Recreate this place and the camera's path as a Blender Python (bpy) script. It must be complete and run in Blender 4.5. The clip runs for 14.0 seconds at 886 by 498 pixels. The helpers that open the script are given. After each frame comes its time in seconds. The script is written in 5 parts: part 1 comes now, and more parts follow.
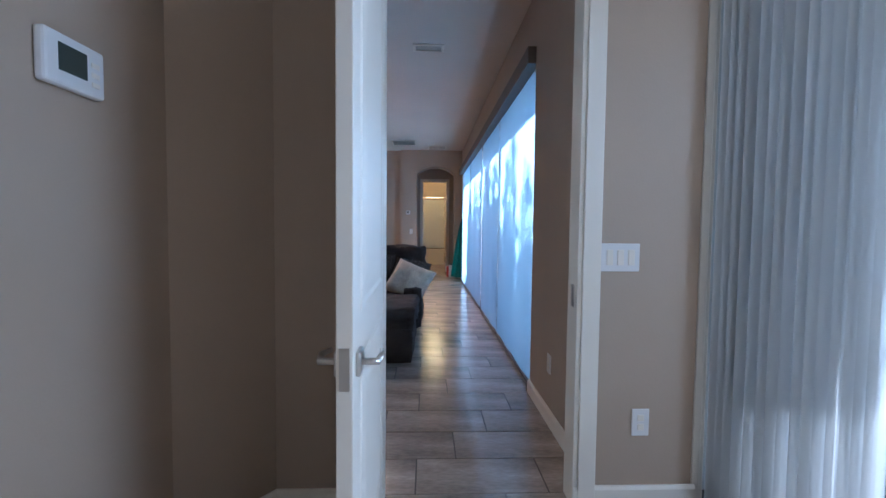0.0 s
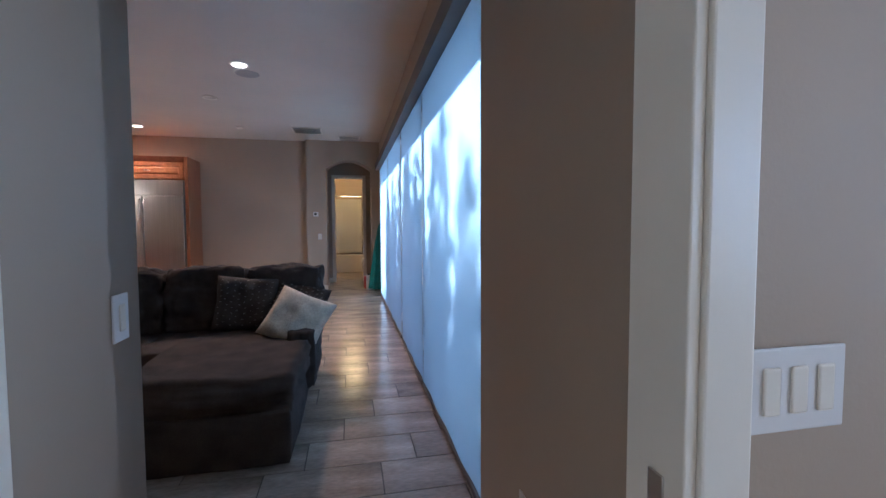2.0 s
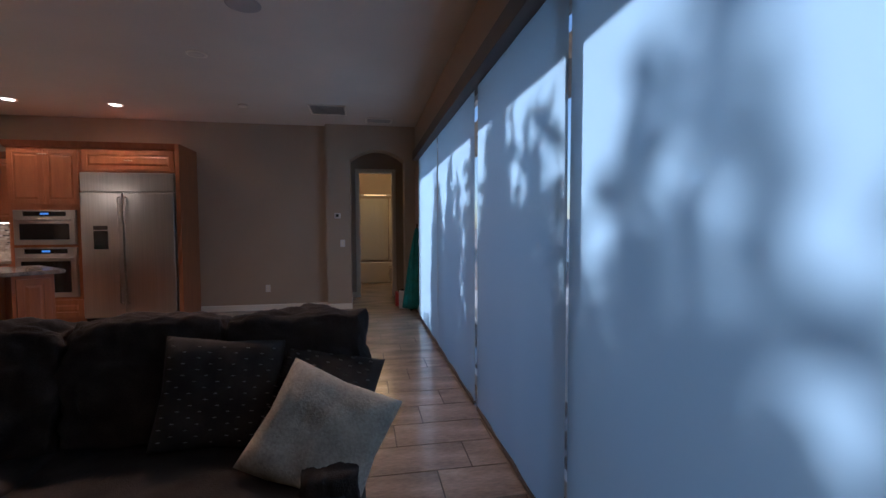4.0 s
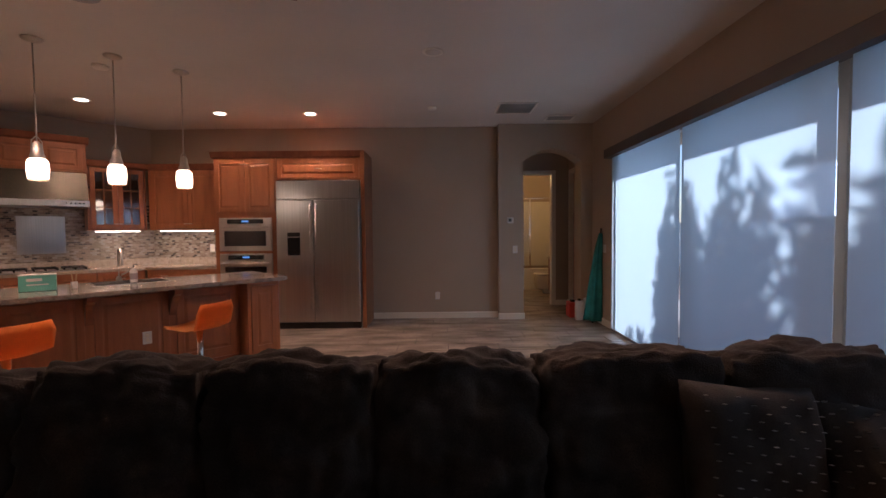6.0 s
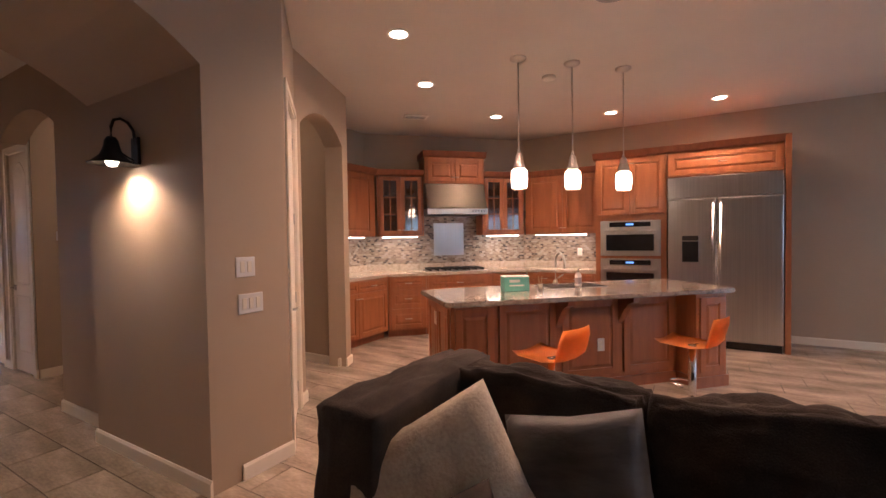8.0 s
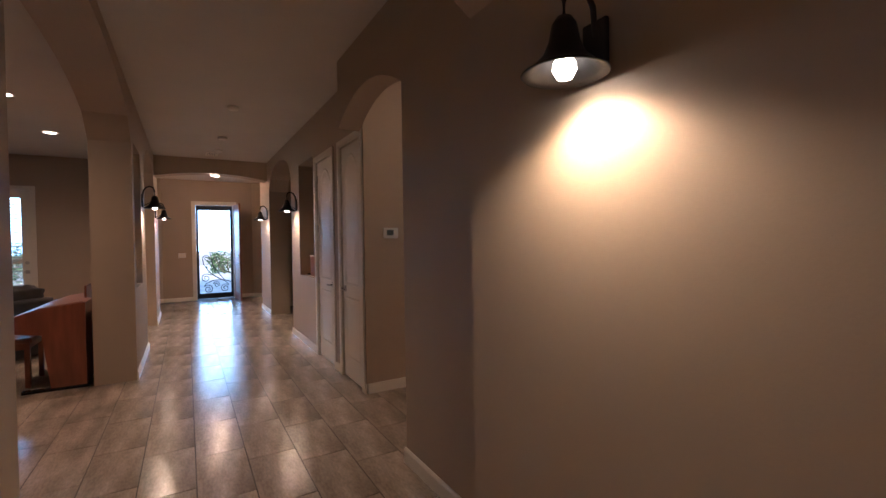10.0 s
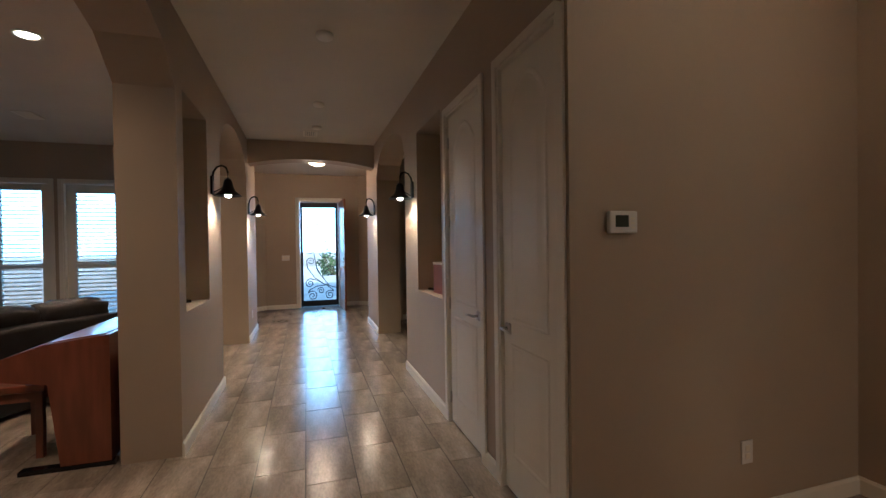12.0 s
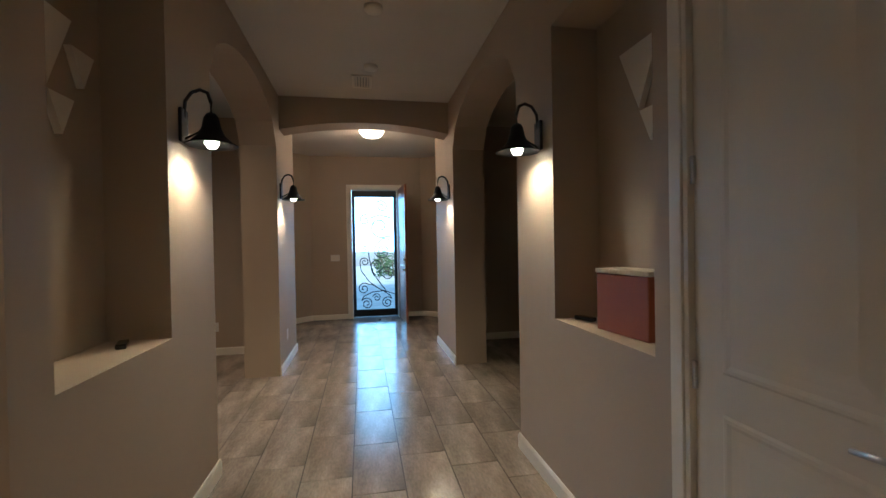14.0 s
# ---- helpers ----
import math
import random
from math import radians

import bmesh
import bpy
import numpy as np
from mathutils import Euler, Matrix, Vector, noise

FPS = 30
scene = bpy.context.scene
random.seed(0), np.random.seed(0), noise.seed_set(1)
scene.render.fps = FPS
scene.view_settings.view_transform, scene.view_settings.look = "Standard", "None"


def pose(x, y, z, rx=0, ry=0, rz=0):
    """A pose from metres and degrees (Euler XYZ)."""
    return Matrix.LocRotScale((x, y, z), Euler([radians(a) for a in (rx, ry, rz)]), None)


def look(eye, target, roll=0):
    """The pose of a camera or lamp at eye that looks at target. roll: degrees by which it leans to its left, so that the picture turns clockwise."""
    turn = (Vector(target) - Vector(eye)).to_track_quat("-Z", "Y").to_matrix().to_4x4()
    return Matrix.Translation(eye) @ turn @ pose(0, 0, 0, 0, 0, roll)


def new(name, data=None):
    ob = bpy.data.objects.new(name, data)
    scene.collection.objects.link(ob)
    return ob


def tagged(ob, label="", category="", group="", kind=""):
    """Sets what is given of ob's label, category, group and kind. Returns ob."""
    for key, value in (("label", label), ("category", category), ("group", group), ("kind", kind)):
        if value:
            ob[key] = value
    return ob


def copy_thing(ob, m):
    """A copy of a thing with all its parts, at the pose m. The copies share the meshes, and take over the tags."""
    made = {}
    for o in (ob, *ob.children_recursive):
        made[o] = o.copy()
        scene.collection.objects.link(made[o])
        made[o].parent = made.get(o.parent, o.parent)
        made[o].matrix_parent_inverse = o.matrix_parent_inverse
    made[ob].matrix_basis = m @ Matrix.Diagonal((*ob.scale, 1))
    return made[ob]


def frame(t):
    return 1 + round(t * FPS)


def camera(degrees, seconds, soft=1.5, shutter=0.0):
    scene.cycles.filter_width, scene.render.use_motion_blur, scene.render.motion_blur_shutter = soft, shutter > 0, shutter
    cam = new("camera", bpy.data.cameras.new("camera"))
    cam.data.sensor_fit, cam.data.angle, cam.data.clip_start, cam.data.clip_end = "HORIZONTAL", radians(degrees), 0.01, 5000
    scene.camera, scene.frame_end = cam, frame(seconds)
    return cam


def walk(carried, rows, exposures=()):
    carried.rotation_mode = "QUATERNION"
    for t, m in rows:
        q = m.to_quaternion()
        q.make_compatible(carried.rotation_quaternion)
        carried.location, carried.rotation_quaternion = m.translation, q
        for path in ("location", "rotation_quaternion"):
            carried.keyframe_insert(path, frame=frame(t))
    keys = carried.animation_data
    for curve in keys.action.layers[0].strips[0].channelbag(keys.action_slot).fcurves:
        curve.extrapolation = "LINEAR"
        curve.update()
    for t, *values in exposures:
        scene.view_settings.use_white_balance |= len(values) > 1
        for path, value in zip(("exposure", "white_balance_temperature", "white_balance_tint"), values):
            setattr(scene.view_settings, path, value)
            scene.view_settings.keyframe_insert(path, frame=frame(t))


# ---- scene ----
cam = camera(90.8, 14.0)
PATH = [
    (0, (0.142, -3.571, 1.199), (0.217, -1.574, 1.101), 0.6),
    (0.5, (0.189, -3.305, 1.256), (0.550, -1.340, 1.156), 0.4),
    (1, (0.292, -2.990, 1.299), (0.719, -1.038, 1.196), -0.0),
    (1.5, (0.335, -2.625, 1.295), (0.758, -0.673, 1.190), -0.2),
    (2, (0.356, -2.243, 1.307), (0.773, -0.290, 1.202), -0.2),
    (4.5, (-0.100, -0.094, 1.362), (0.228, 1.877, 1.267), -0.4),
    (5, (-0.474, 0.096, 1.365), (-0.190, 2.073, 1.276), -0.6),
    (5.5, (-0.907, 0.184, 1.390), (-0.739, 2.175, 1.303), -0.6),
    (6, (-1.408, 0.172, 1.389), (-1.396, 2.171, 1.310), -0.6),
    (6.5, (-1.906, 0.172, 1.386), (-2.099, 2.162, 1.319), -0.7),
    (7, (-2.426, 0.150, 1.409), (-2.899, 2.092, 1.338), -0.8),
    (7.5, (-2.928, 0.072, 1.406), (-3.658, 1.933, 1.346), -0.9),
    (8, (-3.372, 0.107, 1.424), (-4.395, 1.826, 1.373), -0.9),
    (8.5, (-3.862, 0.147, 1.425), (-5.170, 1.660, 1.381), -0.7),
    (9, (-4.356, 0.193, 1.429), (-5.837, 1.535, 1.384), -0.7),
    (11.5, (-7.284, 0.751, 1.428), (-9.178, 1.395, 1.405), -0.8),
    (12, (-7.767, 0.767, 1.425), (-9.675, 1.364, 1.401), -0.8),
    (12.5, (-8.259, 0.753, 1.426), (-10.183, 1.296, 1.404), -0.8),
    (13, (-8.765, 0.767, 1.416), (-10.702, 1.264, 1.392), -0.9),
    (13.5, (-9.303, 0.803, 1.405), (-11.252, 1.250, 1.380), -1.0),
    (14, (-9.858, 0.822, 1.379), (-11.825, 1.185, 1.356), -1.0),
]
walk(cam, [(t, look(eye, target, roll)) for t, eye, target, roll in PATH],
     [(0, 1.5, 4350, 8), (0.5, 1.2, 4450, 8), (1, 0.85, 4600, 8), (1.5, 0.95, 4650, 10), (2.2, 1.3, 4650, 11), (4.5, -0.2, 4950, 15), (5.5, 0.1, 5200, 18), (6.5, 0.6, 5800, 23), (7.5, 1.35, 5850, 22), (9, 1.15, 5600, 21), (11.5, 1.05, 5150, 2), (13, 0.9, 4850, -4), (14, 0.75, 4850, -7)])

# ---- world, sun and exposure ----
world = bpy.data.worlds.new("sky")
scene.world = world
world.use_nodes = True
wn = world.node_tree.nodes
sky = wn.new("ShaderNodeTexSky")
sky.sky_type, sky.sun_disc, sky.sun_elevation, sky.sun_rotation = "NISHITA", False, radians(26), radians(90)
world.node_tree.links.new(sky.outputs[0], wn["Background"].inputs[0])
wn["Background"].inputs[1].default_value = 0.15
sun = new("sun", bpy.data.lights.new("sun", "SUN"))
sun.data.energy, sun.data.angle, sun.data.color = 4.2, radians(1.0), (1.0, 0.93, 0.84)
sun.matrix_world = look((30, 0, 14.6), (0, 1.2, 0))


def lamp(name, kind, place, energy, color, size=0.1, target=None, cone=120, blend=0.6):
    ob = new(name, bpy.data.lights.new(name, kind))
    ob.data.energy, ob.data.color = energy, color
    if kind == "AREA":
        ob.data.size = size
    else:
        ob.data.shadow_soft_size = size
    if kind == "SPOT":
        ob.data.spot_size, ob.data.spot_blend = radians(cone), blend
    ob.matrix_world = look(place, target or (place[0], place[1] + 0.0001, place[2] - 1))
    return ob


WARM = (1.0, 0.60, 0.35)
LIT_CANS = [(-0.78, 2.91), (-3.2, 6.33), (-5.89, 4.03), (-5.77, 5.6), (-5.45, 2.96), (-4.42, 6.27), (-4.04, 2.98), (-11.87, -1.22), (-13.72, -1.22), (-10.02, -1.22)]
for cx, cy in LIT_CANS:
    lamp("downlight", "SPOT", (cx, cy, 3.02), {(-0.78, 2.91): 125, (-3.2, 6.33): 72, (-4.04, 2.98): 90, (-11.87, -1.22): 46, (-13.72, -1.22): 46, (-10.02, -1.22): 46}.get((cx, cy), 40), WARM, 0.06, cone=156, blend=1.0)
PENDANTS = [(-4.82, 3.93), (-4.43, 4.31), (-4.04, 4.72)]
for cx, cy in PENDANTS:
    lamp("pendant_bulb", "POINT", (cx, cy, 1.93), 9, WARM, 0.05)
SCONCES = [(-6.42, 1.5, -1, 1.99), (-12.26, 1.85, -1, 1.99), (-14.95, 1.85, -1, 1.99), (-12.26, -0.06, 1, 1.99), (-14.95, -0.06, 1, 1.99)]
for cx, cy, side, cz in SCONCES:
    lamp("sconce_bulb", "SPOT", (cx, cy + side * 0.13, cz - 0.10), 22, (1.0, 0.68, 0.40), 0.05, cone=150, blend=0.5)
lamp("bath_light", "POINT", (0.4, 9.8, 2.7), 20, (1.0, 0.60, 0.20), 0.3)
sky_light = lamp("window_skylight", "AREA", (2.95, -1.87, 1.25), 22, (0.97, 0.96, 0.92), 1.7, target=(2.4, -3.85, 1.2))
lamp("east_window_skylight", "AREA", (4.27, -4.24, 1.6), 12, (0.97, 0.96, 0.92), 1.35, target=(0.0, -3.6, 1.3))
lamp("passage_bulb", "POINT", (-8.1, 2.75, 2.86), 4.5, (1.0, 0.62, 0.34), 0.1)
lamp("foyer_bulb", "POINT", (-16.01, 0.95, 2.72), 12, WARM, 0.1)

# ---- materials ----


def mat(name, color, rough=0.5, metal=0.0, vary=0.06, scale=3.0, bump=0.0, bscale=120.0, fine=0.0, random_tint=0.0, coat=0.0, emit=None, estr=0.0, stretch=None):
    m = bpy.data.materials.new(name)
    m.use_nodes = True
    nt = m.node_tree
    N, L = nt.nodes, nt.links
    b = N["Principled BSDF"]
    b.inputs["Roughness"].default_value, b.inputs["Metallic"].default_value = rough, metal
    b.inputs["Coat Weight"].default_value = coat
    tc = N.new("ShaderNodeTexCoord")
    vec = tc.outputs["Object"]
    if stretch:
        mp = N.new("ShaderNodeMapping")
        mp.inputs["Scale"].default_value = stretch
        L.new(vec, mp.inputs[0])
        vec = mp.outputs[0]
    n1 = N.new("ShaderNodeTexNoise")
    n1.inputs["Scale"].default_value, n1.inputs["Detail"].default_value = scale, 6
    L.new(vec, n1.inputs["Vector"])
    r = N.new("ShaderNodeValToRGB")
    lo = [max(0, c * (1 - vary * 2)) for c in color]
    hi = [min(1, c * (1 + vary * 2)) for c in color]
    r.color_ramp.elements[0].position, r.color_ramp.elements[1].position = 0.3, 0.7
    r.color_ramp.elements[0].color, r.color_ramp.elements[1].color = (*lo, 1), (*hi, 1)
    L.new(n1.outputs["Fac"], r.inputs[0])
    out = r.outputs[0]
    if fine:
        n2 = N.new("ShaderNodeTexNoise")
        n2.inputs["Scale"].default_value, n2.inputs["Detail"].default_value = bscale, 3
        L.new(vec, n2.inputs["Vector"])
        mx = N.new("ShaderNodeMix")
        mx.data_type, mx.blend_type = "RGBA", "OVERLAY"
        mx.inputs[0].default_value = fine
        L.new(out, mx.inputs[6])
        L.new(n2.outputs["Fac"], mx.inputs[7])
        out = mx.outputs[2]
    if random_tint:
        oi = N.new("ShaderNodeObjectInfo")
        mr = N.new("ShaderNodeMapRange")
        mr.inputs[3].default_value, mr.inputs[4].default_value = 1 - random_tint, 1 + random_tint
        L.new(oi.outputs["Random"], mr.inputs[0])
        mm = N.new("ShaderNodeVectorMath")
        mm.operation = "SCALE"
        L.new(out, mm.inputs[0])
        L.new(mr.outputs[0], mm.inputs["Scale"])
        out = mm.outputs[0]
    L.new(out, b.inputs["Base Color"])
    if bump:
        n3 = N.new("ShaderNodeTexNoise")
        n3.inputs["Scale"].default_value, n3.inputs["Detail"].default_value = bscale, 4
        L.new(vec, n3.inputs["Vector"])
        bp = N.new("ShaderNodeBump")
        bp.inputs["Strength"].default_value, bp.inputs["Distance"].default_value = bump, 0.004
        L.new(n3.outputs["Fac"], bp.inputs["Height"])
        L.new(bp.outputs[0], b.inputs["Normal"])
    if emit:
        b.inputs["Emission Color"].default_value, b.inputs["Emission Strength"].default_value = (*emit, 1), estr
    return m


M_WALL = mat("taupe_paint", (0.43, 0.342, 0.252), 0.62, vary=0.02, scale=1.2, bump=0.12, bscale=110)
M_CEIL = mat("ceiling_paint", (0.66, 0.61, 0.54), 0.8, vary=0.02, scale=1.0, bump=0.1, bscale=90)
M_WHITE = mat("white_paint", (0.80, 0.745, 0.64), 0.38, vary=0.015, scale=2.0, bump=0.05, bscale=60)
M_PLASTIC = mat("white_plastic", (0.75, 0.73, 0.70), 0.4, vary=0.01)
M_TILE = mat("porcelain_tile", (0.375, 0.31, 0.25), 0.2, vary=0.2, scale=1.9, bump=0.08, bscale=25, fine=0.35, random_tint=0.12, stretch=(1, 3, 1))
M_GROUT = mat("grout", (0.11, 0.092, 0.078), 0.9, vary=0.05)
M_WOOD = mat("cherry_wood", (0.34, 0.125, 0.048), 0.36, vary=0.07, scale=3.0, bump=0.05, bscale=60, fine=0.16, stretch=(6, 6, 0.7), coat=0.2)
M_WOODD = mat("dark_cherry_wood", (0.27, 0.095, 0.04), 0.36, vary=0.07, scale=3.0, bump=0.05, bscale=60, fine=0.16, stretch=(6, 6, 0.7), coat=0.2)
M_STEEL = mat("brushed_steel", (0.54, 0.53, 0.52), 0.28, 1.0, vary=0.04, scale=2.0, bump=0.05, bscale=40, stretch=(40, 40, 0.4))
# Near-black copy of the steel: the canopy's shade is put into its colour.
M_STEEL_SHADED = mat("shaded_hood_steel", (0.07, 0.065, 0.055), 0.4, 1.0, vary=0.04, scale=2.0, bump=0.05, bscale=40, stretch=(40, 40, 0.4))
M_CHROME = mat("chrome", (0.75, 0.75, 0.75), 0.12, 1.0, vary=0.01)
M_NICKEL = mat("satin_nickel", (0.55, 0.52, 0.48), 0.28, 1.0, vary=0.02)
M_BLACK = mat("black_glass", (0.012, 0.012, 0.014), 0.08, vary=0.02)
M_IRON = mat("black_iron", (0.018, 0.017, 0.017), 0.5, 0.3, vary=0.08, bump=0.1)
M_BRONZE = mat("bronze_metal", (0.035, 0.026, 0.022), 0.38, 0.7, vary=0.08)
M_SOFA = mat("brown_chenille", (0.042, 0.031, 0.025), 0.95, vary=0.26, scale=6, bump=0.7, bscale=200, fine=0.6)
M_DARKFAB = mat("dark_patterned_fabric", (0.05, 0.04, 0.034), 0.95, vary=0.2, scale=10, bump=0.5, bscale=260, fine=0.5)
M_CREAMFAB = mat("cream_knit", (0.60, 0.53, 0.42), 0.95, vary=0.08, scale=12, bump=0.8, bscale=90, fine=0.4)
M_GREYFAB = mat("grey_satin", (0.09, 0.087, 0.088), 0.45, vary=0.22, scale=6, bump=1.0, bscale=12, stretch=(1, 1, 2.6))
M_FLECK = mat("fleck_thread", (0.28, 0.25, 0.21), 0.8, vary=0.1)
M_LEATHER = mat("black_leather", (0.014, 0.013, 0.013), 0.42, vary=0.15, scale=8, bump=0.5, bscale=60)
M_ORANGE = mat("orange_leather", (0.64, 0.215, 0.03), 0.42, vary=0.05, scale=6, bump=0.2, bscale=120)
M_FASCIA = mat("blind_fascia", (0.12, 0.098, 0.082), 0.5, vary=0.05)
M_ALU = mat("window_frame_paint", (0.62, 0.62, 0.60), 0.4, vary=0.02)
M_TEAL = mat("teal_fabric", (0.02, 0.20, 0.18), 0.8, vary=0.15, scale=8, bump=0.4, bscale=90)
M_TUB = mat("tub_acrylic", (0.75, 0.70, 0.60), 0.2, vary=0.01)
M_DARK = mat("dark_void", (0.02, 0.018, 0.016), 0.8, vary=0.02)
M_GLOW = mat("lamp_glass", (0.9, 0.86, 0.78), 0.3, vary=0.01, emit=(1.0, 0.74, 0.48), estr=4.5)
M_CAN = mat("downlight_lens", (0.9, 0.87, 0.8), 0.4, vary=0.01, emit=(1.0, 0.80, 0.58), estr=12)
M_STRIP = mat("strip_light", (0.9, 0.87, 0.8), 0.4, vary=0.01, emit=(1.0, 0.85, 0.65), estr=9)
M_PAVER = mat("paver_stone", (0.30, 0.24, 0.20), 0.85, vary=0.12, scale=6, bump=0.4, bscale=60, random_tint=0.15)
M_CONC = mat("concrete", (0.52, 0.50, 0.46), 0.9, vary=0.08, scale=3, bump=0.3, bscale=50)
M_EARTH = mat("desert_gravel", (0.33, 0.26, 0.20), 0.95, vary=0.15, scale=4, bump=0.5, bscale=30)
M_STUCCO = mat("stucco", (0.55, 0.47, 0.38), 0.9, vary=0.05, scale=4, bump=0.4, bscale=60)
M_WATER = mat("pool_water", (0.02, 0.22, 0.32), 0.05, vary=0.1, scale=2, bump=0.2, bscale=6)
M_LEAF = mat("leaf_green", (0.06, 0.10, 0.03), 0.6, vary=0.3, scale=6)
M_BARK = mat("bark", (0.12, 0.08, 0.05), 0.9, vary=0.2, scale=8, bump=0.5, bscale=30)
M_RED = mat("red_card", (0.5, 0.05, 0.04), 0.5, vary=0.05)


def granite(name, base, dark, light):
    m = mat(name, base, 0.12, vary=0.1, scale=30)
    N, L = m.node_tree.nodes, m.node_tree.links
    tc = N.new("ShaderNodeTexCoord")
    v = N.new("ShaderNodeTexVoronoi")
    v.inputs["Scale"].default_value = 140
    L.new(tc.outputs["Object"], v.inputs["Vector"])
    n = N.new("ShaderNodeTexNoise")
    n.inputs["Scale"].default_value, n.inputs["Detail"].default_value = 22, 8
    L.new(tc.outputs["Object"], n.inputs["Vector"])
    add = N.new("ShaderNodeMath")
    add.operation = "MULTIPLY_ADD"
    add.inputs[1].default_value = 0.35
    L.new(v.outputs["Color"], add.inputs[0])
    L.new(n.outputs["Fac"], add.inputs[2])
    r = N.new("ShaderNodeValToRGB")
    for i, (p, c) in enumerate(((0.45, dark), (0.62, base), (0.85, light))):
        e = r.color_ramp.elements[i] if i < 2 else r.color_ramp.elements.new(p)
        e.position, e.color = p, (*c, 1)
    L.new(add.outputs[0], r.inputs[0])
    L.new(r.outputs[0], N["Principled BSDF"].inputs["Base Color"])
    return m


M_GRANITE = granite("granite", (0.27, 0.225, 0.18), (0.13, 0.11, 0.095), (0.36, 0.31, 0.26))
M_GRANITE_L = granite("counter_granite", (0.46, 0.38, 0.30), (0.32, 0.26, 0.20), (0.54, 0.46, 0.38))


def mosaic():
    m = mat("mosaic_tile", (0.4, 0.35, 0.3), 0.25)
    N, L = m.node_tree.nodes, m.node_tree.links
    tc = N.new("ShaderNodeTexCoord")
    mp = N.new("ShaderNodeMapping")
    mp.inputs["Rotation"].default_value = (radians(90), 0, 0)
    L.new(tc.outputs["Object"], mp.inputs[0])
    bk = N.new("ShaderNodeTexBrick")
    bk.inputs["Scale"].default_value = 1
    bk.inputs["Brick Width"].default_value, bk.inputs["Row Height"].default_value = 0.052, 0.026
    bk.inputs["Mortar Size"].default_value = 0.0016
    bk.inputs["Color1"].default_value, bk.inputs["Color2"].default_value = (0, 0, 0, 1), (1, 1, 1, 1)
    bk.inputs["Mortar"].default_value = (0.45, 0.45, 0.45, 1)
    L.new(mp.outputs[0], bk.inputs["Vector"])
    r = N.new("ShaderNodeValToRGB")
    r.color_ramp.interpolation = "CONSTANT"
    cols = ((0.0, (0.07, 0.06, 0.055)), (0.10, (0.24, 0.19, 0.15)), (0.38, (0.33, 0.28, 0.23)), (0.6, (0.27, 0.215, 0.17)), (0.78, (0.16, 0.12, 0.09)), (0.88, (0.36, 0.33, 0.29)))
    for i, (p, c) in enumerate(cols):
        e = r.color_ramp.elements[i] if i < 2 else r.color_ramp.elements.new(p)
        e.position, e.color = p, (*c, 1)
    L.new(bk.outputs["Color"], r.inputs[0])
    L.new(r.outputs[0], N["Principled BSDF"].inputs["Base Color"])
    bp = N.new("ShaderNodeBump")
    bp.inputs["Strength"].default_value, bp.inputs["Distance"].default_value = 0.4, 0.002
    bp.invert = True
    L.new(bk.outputs["Fac"], bp.inputs["Height"])
    L.new(bp.outputs[0], N["Principled BSDF"].inputs["Normal"])
    return m


M_MOSAIC = mosaic()


def mixed(name, kinds):
    """A material that mixes plain shader kinds: (node type, colour, roughness or None), with the given share of the second."""
    m = bpy.data.materials.new(name)
    m.use_nodes = True
    N, L = m.node_tree.nodes, m.node_tree.links
    N.remove(N["Principled BSDF"])
    last = None
    for share, kind, color, rough in kinds:
        sh = N.new(kind)
        sh.inputs["Color"].default_value = (*color, 1)
        if rough is not None:
            sh.inputs["Roughness"].default_value = rough
        if last:
            mx = N.new("ShaderNodeMixShader")
            mx.inputs[0].default_value = share
            L.new(last, mx.inputs[1])
            L.new(sh.outputs[0], mx.inputs[2])
            last = mx.outputs[0]
        else:
            last = sh.outputs[0]
    L.new(last, N["Material Output"].inputs[0])
    return m


M_BLIND = mixed("roller_blind_fabric", ((0, "ShaderNodeBsdfDiffuse", (0.42, 0.40, 0.39), None), (0.72, "ShaderNodeBsdfTranslucent", (0.56, 0.74, 0.86), None), (0.03, "ShaderNodeBsdfTransparent", (0.8, 0.85, 0.9), None)))
M_SHEER = mixed("vertical_blind_fabric", ((0, "ShaderNodeBsdfDiffuse", (0.72, 0.70, 0.66), None), (0.62, "ShaderNodeBsdfTranslucent", (0.88, 0.87, 0.85), None)))
M_GLASS = mixed("window_glass", ((0, "ShaderNodeBsdfTransparent", (0.95, 0.97, 0.98), None), (0.06, "ShaderNodeBsdfGlossy", (0.9, 0.9, 0.9), 0.02)))
M_CABGLASS = mixed("cabinet_glass", ((0, "ShaderNodeBsdfTransparent", (0.75, 0.75, 0.75), None), (0.14, "ShaderNodeBsdfGlossy", (0.9, 0.9, 0.9), 0.05)))

# ---- mesh helpers ----


def mesh(name, bm, material, smooth=False):
    bmesh.ops.recalc_face_normals(bm, faces=bm.faces)
    me = bpy.data.meshes.new(name)
    bm.to_mesh(me)
    bm.free()
    me.materials.append(material)
    if smooth:
        for p in me.polygons:
            p.use_smooth = True
    return me


def part(name, bm, material, parent=None, label="", smooth=False):
    ob = new(name, mesh(name, bm, material, smooth))
    if parent:
        ob.parent = parent
    if label:
        tagged(ob, label)
    return ob


def thing(name, m, label, category, group=""):
    ob = new(name)
    ob.empty_display_size = 0.1
    ob.matrix_world = m
    return tagged(ob, label, category, group)


def structure(name, bm, material, label="", category=""):
    return tagged(part(name, bm, material), label, category, "", "structure")


